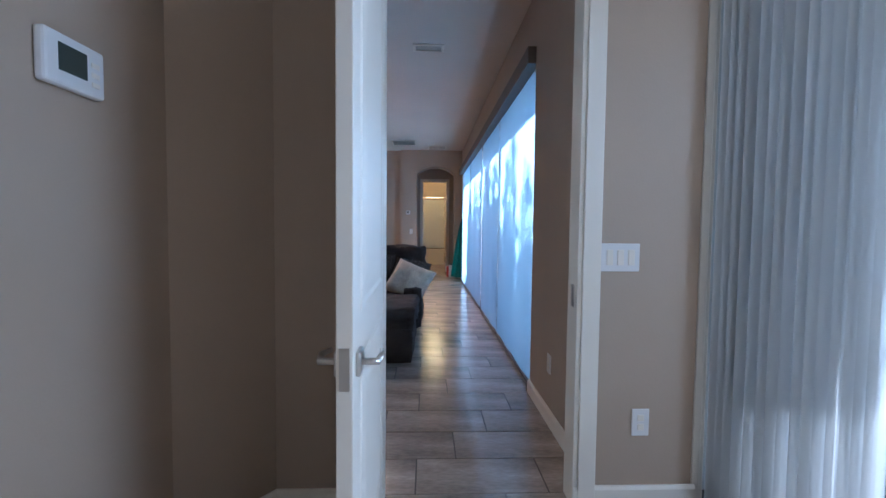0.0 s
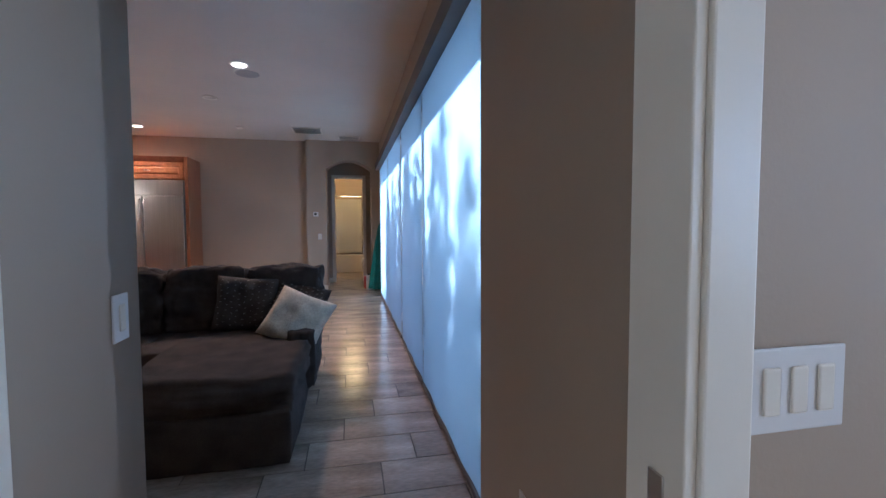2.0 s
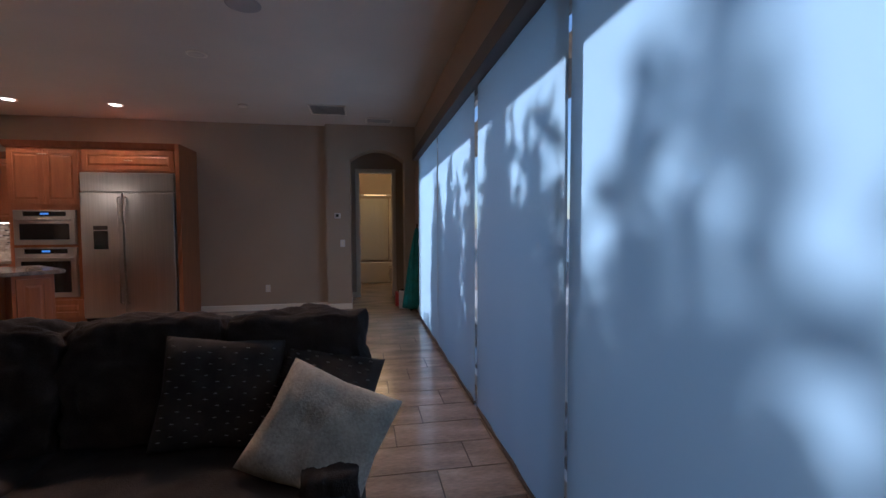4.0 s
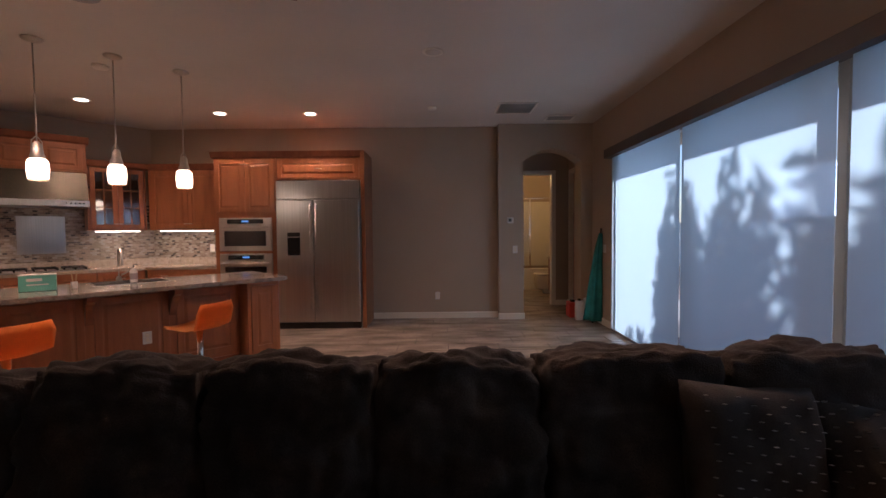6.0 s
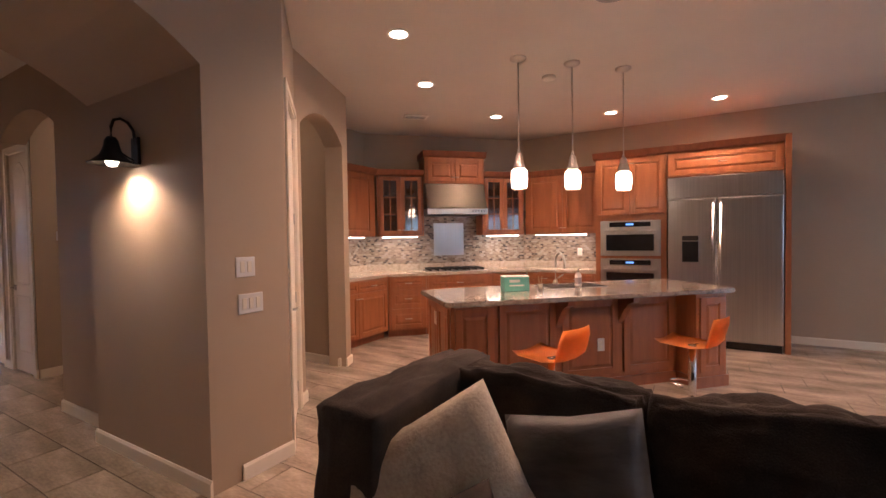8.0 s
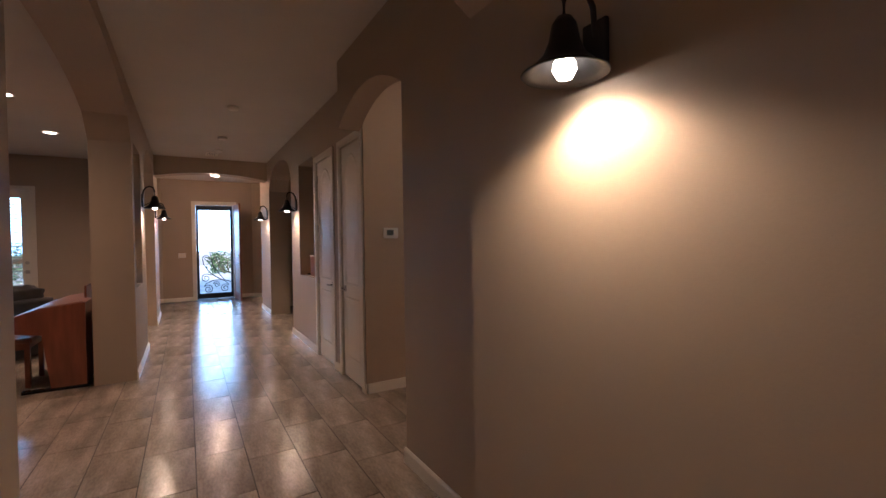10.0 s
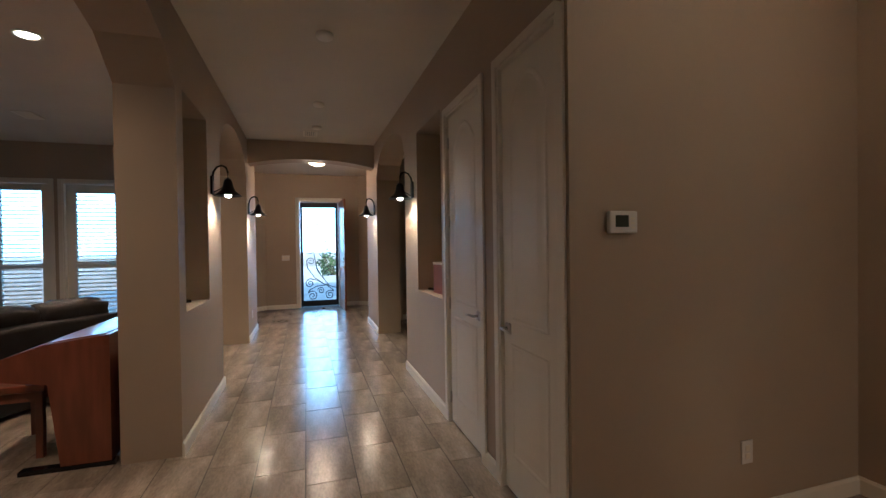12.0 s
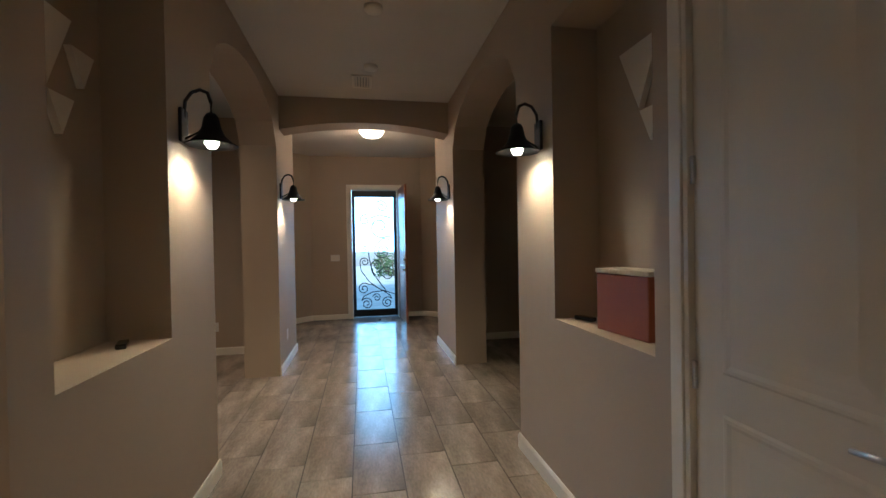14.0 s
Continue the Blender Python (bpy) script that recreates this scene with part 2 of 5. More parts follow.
def box(x0, x1, y0, y1, z0, z1, bevel=0.0, seg=2, bm=None):
    own = bmesh.new()
    bmesh.ops.create_cube(own, size=1)
    for v in own.verts:
        v.co = Vector((x0 + (v.co.x + 0.5) * (x1 - x0), y0 + (v.co.y + 0.5) * (y1 - y0), z0 + (v.co.z + 0.5) * (z1 - z0)))
    if bevel:
        bmesh.ops.bevel(own, geom=own.edges[:], offset=bevel, segments=seg, affect="EDGES", profile=0.5)
    return join(bm, own)


def join(bm, own):
    if bm is None:
        return own
    me = bpy.data.meshes.new("scratch")
    own.to_mesh(me)
    own.free()
    bm.from_mesh(me)
    bpy.data.meshes.remove(me)
    return bm


def prism(points, axis, a, b, bm=None):
    """A polygon of (u, w) pairs pushed from a to b along the axis: x (u=y, w=z), y (u=x, w=z) or z (u=x, w=y)."""
    own = bmesh.new()
    at = {"x": lambda u, w, k: (k, u, w), "y": lambda u, w, k: (u, k, w), "z": lambda u, w, k: (u, w, k)}[axis]
    lo = [own.verts.new(at(u, w, a)) for u, w in points]
    hi = [own.verts.new(at(u, w, b)) for u, w in points]
    own.faces.new(lo)
    own.faces.new(hi[::-1])
    for i in range(len(points)):
        j = (i + 1) % len(points)
        own.faces.new((lo[i], hi[i], hi[j], lo[j]))
    return join(bm, own)


def lathe(profile, seg=24, bm=None, at=(0, 0, 0)):
    own = bmesh.new()
    rings = [[own.verts.new((at[0] + r * math.cos(2 * math.pi * i / seg), at[1] + r * math.sin(2 * math.pi * i / seg), at[2] + z)) for i in range(seg)] for r, z in profile]
    for a, b in zip(rings, rings[1:]):
        for i in range(seg):
            own.faces.new((a[i], a[(i + 1) % seg], b[(i + 1) % seg], b[i]))
    own.faces.new(rings[0][::-1])
    own.faces.new(rings[-1])
    return join(bm, own)


def tube(points, r, seg=8, bm=None, r1=None):
    own = bmesh.new()
    pts = [Vector(p) for p in points]
    rings = []
    for i, p in enumerate(pts):
        d = (pts[min(i + 1, len(pts) - 1)] - pts[max(i - 1, 0)]).normalized()
        q = d.to_track_quat("Z", "Y")
        rr = r if r1 is None else r + (r1 - r) * i / (len(pts) - 1)
        rings.append([own.verts.new(p + q @ Vector((rr * math.cos(2 * math.pi * k / seg), rr * math.sin(2 * math.pi * k / seg), 0))) for k in range(seg)])
    for a, b in zip(rings, rings[1:]):
        for k in range(seg):
            own.faces.new((a[k], a[(k + 1) % seg], b[(k + 1) % seg], b[k]))
    own.faces.new(rings[0][::-1])
    own.faces.new(rings[-1])
    return join(bm, own)


def soft(sx, sy, sz, e=0.45, wrinkle=0.02, seed=0.0, m=None, n=18):
    """A padded block: a rounded box with creases, of half sizes sx, sy, sz."""
    own = bmesh.new()
    bmesh.ops.create_cube(own, size=2)
    bmesh.ops.subdivide_edges(own, edges=own.edges[:], cuts=n, use_grid_fill=True)
    for v in own.verts:
        p = v.co.copy()
        q = p.normalized()
        mx = max(abs(c) for c in p)
        s = p * (1 - e) + q * mx * e * 1.25
        w = noise.noise(Vector((p.x * 1.6 + seed, p.y * 1.6, p.z * 2.2 + seed))) * wrinkle + noise.noise(Vector((p.x * 5 + seed, p.y * 5, p.z * 3))) * wrinkle * 0.4
        w -= wrinkle * 0.7 * max(0.0, 0.25 - abs(noise.noise(Vector((p.x * 2.1 + seed, p.y * 2.1, p.z * 3.4 - seed))))) * 2
        v.co = Vector((s.x * sx, s.y * sy, s.z * sz)) + q * w
    if m:
        own.transform(m)
    return own


def pillow(w, h, t, seed=0.0, n=20):
    """A throw pillow with pinched corners, standing in its xz plane."""
    own = bmesh.new()
    for side in (1, -1):
        g = []
        for i in range(n + 1):
            row = []
            for j in range(n + 1):
                u, v = 2 * i / n - 1, 2 * j / n - 1
                k = max(0.0, (1 - u ** 4) * (1 - v ** 4)) ** 0.5
                inset = 1 - 0.07 * (1 - abs(u * v)) * max(abs(u), abs(v)) ** 4
                y = side * (t * 0.5 * k + 0.004) + noise.noise(Vector((u * 2 + seed, v * 2, side))) * 0.022 * k
                row.append(own.verts.new((u * w / 2 * inset, y, v * h / 2 * inset)))
            g.append(row)
        for i in range(n):
            for j in range(n):
                own.faces.new((g[i][j], g[i + 1][j], g[i + 1][j + 1], g[i][j + 1]))
    bmesh.ops.remove_doubles(own, verts=own.verts, dist=0.009)
    return own


# ---- walls ----
CEIL = 3.05


def arch_points(u0, u1, spring, rise, n=14):
    if rise <= 0:
        return [(u0, spring), (u1, spring)]
    return [(u0 + (u1 - u0) * i / n, spring + rise * math.sqrt(max(0.0, 1 - (2 * i / n - 1) ** 2))) if rise > 0.35 else
            (u0 + (u1 - u0) * i / n, spring + rise * (1 - (2 * i / n - 1) ** 2)) for i in range(n + 1)]


def wall(name, p0, p1, thick, openings=(), top=CEIL, base=True, label="taupe painted plaster wall"):
    """A wall seen from the right of p0 to p1; openings (u0, u1, z0, z1, rise, back depth or 0)."""
    p0, p1 = Vector((*p0, 0)), Vector((*p1, 0))
    length, ang = (p1 - p0).length, math.degrees(math.atan2(p1.y - p0.y, p1.x - p0.x))
    m = pose(p0.x, p0.y, 0, 0, 0, ang)
    bm, u, runs = bmesh.new(), 0.0, []
    for u0, u1, z0, z1, rise, back in sorted(openings):
        if u0 > u:
            box(u, u0, 0, thick, 0, top, bm=bm)
            runs.append((u, u0))
        if z0 > 0:
            box(u0, u1, 0, thick, 0, z0, bm=bm)
            runs.append((u0, u1))
        curve = arch_points(u0, u1, z1, rise)
        if max(w for _, w in curve) < top - 0.005:
            prism([(u0, top), *curve, (u1, top)], "y", 0, thick, bm=bm)
        if back:
            box(u0, u1, back, thick, z0, z1, bm=bm)
        u = u1
    if u < length:
        box(u, length, 0, thick, 0, top, bm=bm)
        runs.append((u, length))
    bm.transform(m)
    ob = structure(name, bm, M_WALL, label, "wall")
    if base:
        merged = []
        for a, b in runs:
            if merged and abs(merged[-1][1] - a) < 1e-6:
                merged[-1][1] = b
            else:
                merged.append([a, b])
        for a, b in merged:
            bb = prism([(-0.016, 0.0), (-0.0005, 0.0), (-0.0005, 0.095), (-0.008, 0.095), (-0.016, 0.08)], "x", a - 0.012, b + 0.012)
            bb.transform(m)
            structure("baseboard", bb, M_WHITE, "white painted wooden baseboard", "baseboard")
    return ob


wall("wall_window", (0.98, 7.02), (0.98, -0.45), 0.2, [(0.93, 7.42, 0, 2.5, 0, 0)])
wall("wall_passage_east", (0.905, -0.45), (0.905, -1.66), 0.14)
wall("wall_bedroom_door", (-0.48, -1.76), (1.30, -1.76), 0.10, [(0.43, 1.271, 0, 2.44, 0, 0)])
wall("wall_bedroom_window", (1.30, -1.74), (4.3, -1.74), 0.16, [(0.045, 2.56, 0, 2.44, 0, 0)], base=False)
wall("wall_bedroom_east", (4.3, -1.74), (4.3, -6), 0.16, [(1.4, 3.6, 0.9, 2.3, 0, 0)])
structure("ceiling_bedroom", box(1.652, 4.5, -6.2, -1.58, CEIL, CEIL + 0.2), M_CEIL, "off-white painted smooth ceiling", "ceiling")
structure("floor_bedroom", box(1.652, 4.46, -6.2, -1.66, -0.2, 0.0), M_TILE, "grey porcelain tile floor", "floor")
wall("wall_bedroom_west", (-0.72, -6), (-0.72, -2.08), 0.14)
wall("wall_bedroom_corner", (-0.72, -2.08), (-0.48, -1.76), 0.14)
wall("wall_bedroom_south", (4.3, -6), (-0.72, -6), 0.14)
wall("wall_passage_west", (-0.21, -1.66), (-0.21, -0.91), 0.14)
wall("wall_great_room_south", (-0.21, -0.91), (-5.72, -0.91), 0.14)
wall("wall_kitchen_north", (-5.98, 7.19), (-0.49, 7.19), 0.16)
wall("wall_arch_north", (-0.49, 7.02), (0.98, 7.02), 0.33, [(0.39, 1.29, 0, 2.48, 0.18, 0)])
wall("wall_vestibule_west", (-0.12, 7.35), (-0.12, 8.3), 0.12)
wall("wall_vestibule_east", (0.98, 8.3), (0.98, 7.35), 0.2, [(0.12, 0.83, 0, 2.44, 0, 0.1)])
wall("wall_bath_door", (-0.12, 8.3), (0.98, 8.3), 0.12, [(0.14, 0.8, 0, 2.44, 0, 0)])
wall("wall_bath_west", (-0.6, 8.42), (-0.6, 11.3), 0.12)
wall("wall_bath_north", (-0.6, 11.3), (1.5, 11.3), 0.12)
wall("wall_bath_east", (1.5, 11.3), (1.5, 8.42), 0.12)
wall("wall_kitchen_diagonal", (-7.86, 5.31), (-5.98, 7.19), 0.16, base=False)
wall("wall_kitchen_west", (-7.86, 3.85), (-7.86, 5.31), 0.16, base=False)
wall("wall_side_passage_north", (-9.4, 3.7), (-6.87, 3.7), 0.15)
wall("wall_kitchen_arch", (-6.35, 2.68), (-6.87, 3.87), 0.2, [(0.10, 1.14, 0, 2.45, 0.2, 0)])
wall("wall_pantry_door", (-5.72, 2.05), (-6.35, 2.68), 0.12, [(0.09, 0.82, 0, 2.44, 0, 0)], base=False)
wall("wall_column_east", (-5.72, 1.7), (-5.72, 2.05), 0.14)
wall("wall_sconce", (-7.1, 1.5), (-5.72, 1.5), 0.2)
wall("wall_hall_passage_arch", (-9.4, 1.62), (-7.1, 1.62), 0.2, [(0.0, 1.34, 0, 2.45, 0.2, 0)])
wall("wall_side_passage_west", (-9.4, 2.21), (-9.4, 3.7), 0.14)
wall("wall_portal", (-5.72, -0.06), (-5.72, 1.5), 1.38, [(0.0, 1.56, 0, 2.39, 0.3, 0)], base=False)
structure("wall_portal_pier", box(-7.3, -5.72, -1.05, -0.06, 0, CEIL), M_WALL, "taupe painted plaster pier", "wall")
wall("wall_hall_south", (-7.3, -0.06), (-15.9, -0.06), 0.36, [(0.1, 3.83, 0, 2.5, 0.42, 0), (4.0, 4.79, 0.96, 2.55, 0, 0.27), (5.4, 7.45, 0, 2.45, 0.42, 0)])
wall("wall_hall_north", (-15.9, 1.85), (-9.4, 1.85), 0.36, [(1.18, 3.25, 0, 2.45, 0.42, 0), (3.81, 4.64, 0.96, 2.55, 0, 0.27), (4.80, 5.51, 0, 2.44, 0, 0.14), (5.79, 6.42, 0, 2.44, 0, 0.14)])
wall("wall_hall_beam", (-14.95, -0.06), (-14.95, 1.85), 0.3, [(0.0, 1.91, 0, 2.68, 0.1, 0)], base=False)
wall("wall_foyer_south", (-15.8, -0.5), (-17.9, -0.5), 0.12)
wall("wall_foyer_north", (-17.9, 2.35), (-15.8, 2.35), 0.12)
wall("wall_front", (-18.25, -0.1), (-18.25, 1.95), 0.16, [(0.72, 1.6, 0, 2.44, 0, 0)])
wall("wall_foyer_corner_south", (-17.9, -0.5), (-18.25, -0.1), 0.12)
wall("wall_foyer_corner_north", (-18.25, 1.95), (-17.9, 2.35), 0.12)
wall("wall_family_west", (-15.9, -6), (-15.9, -0.42), 0.16, [(1.6, 3.05, 0, 2.44, 0, 0), (3.22, 4.06, 0, 2.44, 0, 0)])
wall("wall_family_south", (-5.9, -6), (-15.9, -6), 0.16)
wall("wall_family_east", (-5.9, -0.72), (-5.9, -6), 0.16)
wall("wall_side_room_west", (-15.9, 2.2), (-15.9, 5), 0.16)
wall("wall_side_room_north", (-15.9, 5), (-12.3, 5), 0.16)
wall("wall_side_room_east", (-12.3, 5), (-12.3, 2.2), 0.16)
structure("ceiling", box(-18.5, 1.65, -6.2, 11.5, CEIL, CEIL + 0.2), M_CEIL, "off-white painted smooth ceiling", "ceiling")
structure("floor", box(-18.5, 1.65, -6.2, 11.5, -0.2, -0.004), M_GROUT, "grey porcelain tile floor with dark grout", "floor")
# ---- doors, windows and trim ----


def on_wall(p0, p1):
    return pose(p0[0], p0[1], 0, 0, 0, math.degrees(math.atan2(p1[1] - p0[1], p1[0] - p0[0])))


def casing(m, u0, u1, top, depth, w=0.06, both=False):
    """White trim round an opening, with its lining."""
    bm = bmesh.new()
    for y0, y1 in ((-0.018, -0.001),) + (((depth + 0.001, depth + 0.018),) if both else ()):
        box(u0 - w, u0 - 0.004, y0, y1, 0, top + w, 0.004, bm=bm)
        box(u1 + 0.004, u1 + w, y0, y1, 0, top + w, 0.004, bm=bm)
        box(u0 - 0.004, u1 + 0.004, y0, y1, top + 0.004, top + w, 0.004, bm=bm)
    box(u0 - 0.004, u0 + 0.016, -0.010, depth + 0.010, 0, top + 0.002, 0.003, bm=bm)
    box(u1 - 0.016, u1 + 0.004, -0.010, depth + 0.010, 0, top + 0.002, 0.003, bm=bm)
    box(u0 + 0.016, u1 - 0.016, -0.010, depth + 0.010, top - 0.014, top + 0.006, 0.003, bm=bm)
    bm.transform(m)
    return structure("trim", bm, M_WHITE, "white painted wooden door casing", "trim")


def lever(parent, x, z, y, side, toward):
    """A lever handle with its rose on one face of a leaf."""
    bm = box(x - 0.03, x + 0.03, min(y, y + side * 0.012), max(y, y + side * 0.012), z - 0.03, z + 0.03, 0.004)
    tube([(x, y, z), (x, y + side * 0.055, z)], 0.009, bm=bm)
    tube([(x, y + side * 0.05, z), (x + toward * 0.05, y + side * 0.058, z + 0.004), (x + toward * 0.12, y + side * 0.05, z - 0.006)], 0.009, bm=bm, r1=0.007)
    return part("handle", bm, M_NICKEL, parent, "satin nickel lever handle", True)


def panel(parent, x0, x1, z0, z1, y, side, rise=0.0, material=None):
    """A raised panel in a moulded groove; the face looks along side * y."""
    def shape(inset):
        return [(x0 + inset, z0 + inset), (x1 - inset, z0 + inset)] + arch_points(x0 + inset, x1 - inset, z1 - inset - rise, rise)[::-1]
    bm = bmesh.new()
    rings = [[bm.verts.new((u, y + side * d, w)) for u, w in shape(i)] for i, d in ((0, 0.0005), (0.008, 0.005), (0.018, 0.0055), (0.03, 0.0015), (0.055, 0.0015), (0.095, 0.005))]
    for a, b in zip(rings, rings[1:]):
        for k in range(len(a)):
            bm.faces.new((a[k], a[(k + 1) % len(a)], b[(k + 1) % len(a)], b[k]))
    bm.faces.new(rings[-1])
    return part("panel", bm, material or M_WHITE, parent)


def panel_door(name, m, w, h, label, hinge=0, knob=0.94, material=None, both=False):
    d = thing(name, m, label, "door")
    mt = material or M_WHITE
    leaf = part("leaf", box(0, w, 0, 0.04, 0.01, h, 0.003), mt, d)
    s = min(0.11, w * 0.16)
    for y, side in ((0, -1),) + (((0.04, 1),) if both else ()):
        panel(d, s, w - s, 0.98, h - s, y, side, 0.16, mt)
        panel(d, s, w - s, 0.22, 0.86, y, side, 0, mt)
    hx = w - 0.065 if hinge == 0 else 0.065
    tw = -1 if hinge == 0 else 1
    if knob:
        lever(d, hx, knob, 0, -1, tw)
        if both:
            lever(d, hx, knob, 0.04, 1, tw)
    for z in (0.2, 0.95, 1.6, h - 0.2):
        x = -0.006 if hinge == 0 else w - 0.012
        part("hinge", box(x, x + 0.018, -0.012, 0.0, z - 0.045, z + 0.045, 0.003), M_NICKEL, d)
    return d


# bedroom door, open into the bedroom
casing(on_wall((-0.48, -1.76), (1.30, -1.76)), 0.43, 1.271, 2.44, 0.10, w=0.081, both=True)
d = panel_door("door_1", pose(-0.074, -1.785, 0, 0, 0, -89.3), 0.79, 2.42, "white panelled interior door standing wide open", both=True, knob=0.87)
part("latch_plate", box(0.789, 0.793, 0.008, 0.032, 0.82, 0.92), M_NICKEL, d)
tagged(part("strike_plate", box(0.7715, 0.776, -1.735, -1.705, 0.865, 0.96, 0.001)  , M_NICKEL), "satin nickel strike plate on a door jamb", "strike plate")
# pantry door
mp = on_wall((-5.72, 2.05), (-6.35, 2.68))
casing(mp, 0.09, 0.82, 2.44, 0.12)
panel_door("door_2", mp @ pose(0.108, 0.02, 0), 0.694, 2.42, "white panelled pantry door, closed", hinge=1)
# hall closet doors
mh = on_wall((-15.9, 1.85), (-9.4, 1.85))
for k, (a, b, hg) in enumerate(((4.80, 5.51, 0), (5.79, 6.42, 1))):
    casing(mh, a, b, 2.44, 0.14)
    panel_door(f"door_{3 + k}", mh @ pose(a + 0.018, 0.012, 0), b - a - 0.036, 2.42, "white panelled closet door with arched top, closed", hinge=hg)
# vestibule side door and bath door
mv = on_wall((0.98, 8.3), (0.98, 7.35))
casing(mv, 0.12, 0.83, 2.44, 0.1)
# Dark wood colour stands in for the shade on this side door.
panel_door("door_5", mv @ pose(0.14, 0.05, 0), 0.67, 2.42, "closed interior door, shade put into its dark colour", material=M_WOODD)
casing(on_wall((-0.12, 8.3), (0.98, 8.3)), 0.14, 0.8, 2.44, 0.12)
panel_door("door_6", pose(0.035, 8.44, 0, 0, 0, 94), 0.64, 2.42, "white panelled bathroom door standing open", both=True)
# far passage door seen through the kitchen arch
panel_door("door_7", pose(-8.55, 3.655, 0), 0.75, 2.42, "white panelled passage door, closed")

# roller blinds and fascia
BLIND_Y = [(-0.43, 1.216), (1.243, 2.66), (2.75, 4.40), (4.435, 6.12)]
for y0, y1 in BLIND_Y:
    b = thing("roller_blind", pose(0.93, (y0 + y1) / 2, 0), "grey translucent roller blind drawn down to the floor", "blind", "roller blinds")
    h = (y1 - y0) / 2
    bm = bmesh.new()
    n = 24
    grid = [[bm.verts.new((0.004 * math.sin(i * 0.7) * (1 - j / 20) + 0.003 * noise.noise(Vector((i * 0.3, j * 0.2, y0))), -h + 2 * h * i / n, 0.035 + 2.36 * j / 20)) for j in range(21)] for i in range(n + 1)]
    for i in range(n):
        for j in range(20):
            bm.faces.new((grid[i][j], grid[i + 1][j], grid[i + 1][j + 1], grid[i][j + 1]))
    part("fabric", bm, M_BLIND, b, "", True)
    part("bottom_rail", box(-0.012, 0.012, -h, h, 0.012, 0.04, 0.004), M_FASCIA, b)
    part("roller", tube([(0, -h, 2.405), (0, h, 2.405)], 0.022, 12), M_ALU, b, "", True)
tagged(part("blind_fascia", box(0.845, 0.977, -0.448, 6.2, 2.365, 2.485, 0.004), M_FASCIA), "dark metal fascia box along the top of the blinds", "blind fascia")


def glazed(name, m, w, h, label, cols=1, bar=0.06, deep=0.05, mid=False, blinds=0, material=None):
    """A framed glass leaf: x across, y through, z up."""
    g = tagged(new(name), label, "window", "", "structure")
    g.matrix_world = m
    bm = box(0, bar, 0, deep, 0.0, h, 0.004)
    box(w - bar, w, 0, deep, 0.0, h, 0.004, bm=bm)
    box(bar, w - bar, 0, deep, 0, bar * 1.3, 0.004, bm=bm)
    box(bar, w - bar, 0, deep, h - bar, h, 0.004, bm=bm)
    if mid:
        box(bar, w - bar, 0, deep, h * 0.47, h * 0.47 + bar * 0.7, 0.004, bm=bm)
    part("window_frame", bm, material or M_ALU, g)
    p = part("pane", box(bar, w - bar, deep * 0.5 - 0.003, deep * 0.5 + 0.003, bar * 1.3, h - bar), M_GLASS, g)
    p.visible_shadow = False
    if blinds:
        for i in range(blinds):
            z = bar * 1.4 + (h - bar * 2.6) * (i + 0.5) / blinds
            sl = box(bar + 0.004, w - bar - 0.004, -0.022, 0.022, -0.0012, 0.0012)
            sl.transform(pose(0, -0.03, z, 22))
            part("slat", sl, M_WHITE, g)
    return g


# sliding glass doors behind the blinds
for i in range(4):
    glazed(f"window_{i + 1}", pose(1.10 + 0.045 * (i % 2), -0.43 + 1.62 * i, 0, 0, 0, 90), 1.62, 2.48, "white framed sliding glass door", bar=0.07)
# bedroom slider with its vertical blind
casing(on_wall((1.30, -1.74), (4.3, -1.74)), 0.045, 2.56, 2.44, 0.16, w=0.04)
slider = glazed("window_5", pose(1.37, -1.655, 0), 0.80, 2.42, "white framed sliding glass patio door", bar=0.07)
slider = glazed("window_6", pose(2.10, -1.715, 0), 1.72, 2.42, "white framed sliding glass patio door with dark pull", bar=0.06)
part("pull", soft(0.018, 0.016, 0.045, 0.5, 0, 0, pose(0.0, -0.012, 1.25), n=4), M_BRONZE, slider, "dark bronze door pull", True)
glazed("window_10", pose(4.36, -5.32, 0.905, 0, 0, 90), 2.16, 1.39, "white framed bedroom window", bar=0.06)
vb = thing("vertical_blind", pose(0, -1.805, 0), "off-white vertical fabric blind pushed to one side", "blind")
part("head_rail", box(1.34, 3.88, -0.03, 0.03, 2.40, 2.44, 0.004), M_WHITE, vb)
for i in range(15):
    sl = bmesh.new()
    g = [[sl.verts.new((-0.065 + 0.13 * k / 6, 0.010 * math.cos((k / 6 - 0.5) * 3.1), z)) for z in (0.03, 2.40)] for k in range(7)]
    for p, q in zip(g, g[1:]):
        sl.faces.new((p[0], q[0], q[1], p[1]))
    bmesh.ops.solidify(sl, geom=sl.faces[:], thickness=0.0015)
    sl.transform(pose(1.385 + 0.695 * (i / 14) ** 1.2, 0, 0, 0, 0, 15 - 0.4 * i + 3 * math.sin(i * 1.7)))
    part("slat", sl, M_SHEER, vb, "", True)
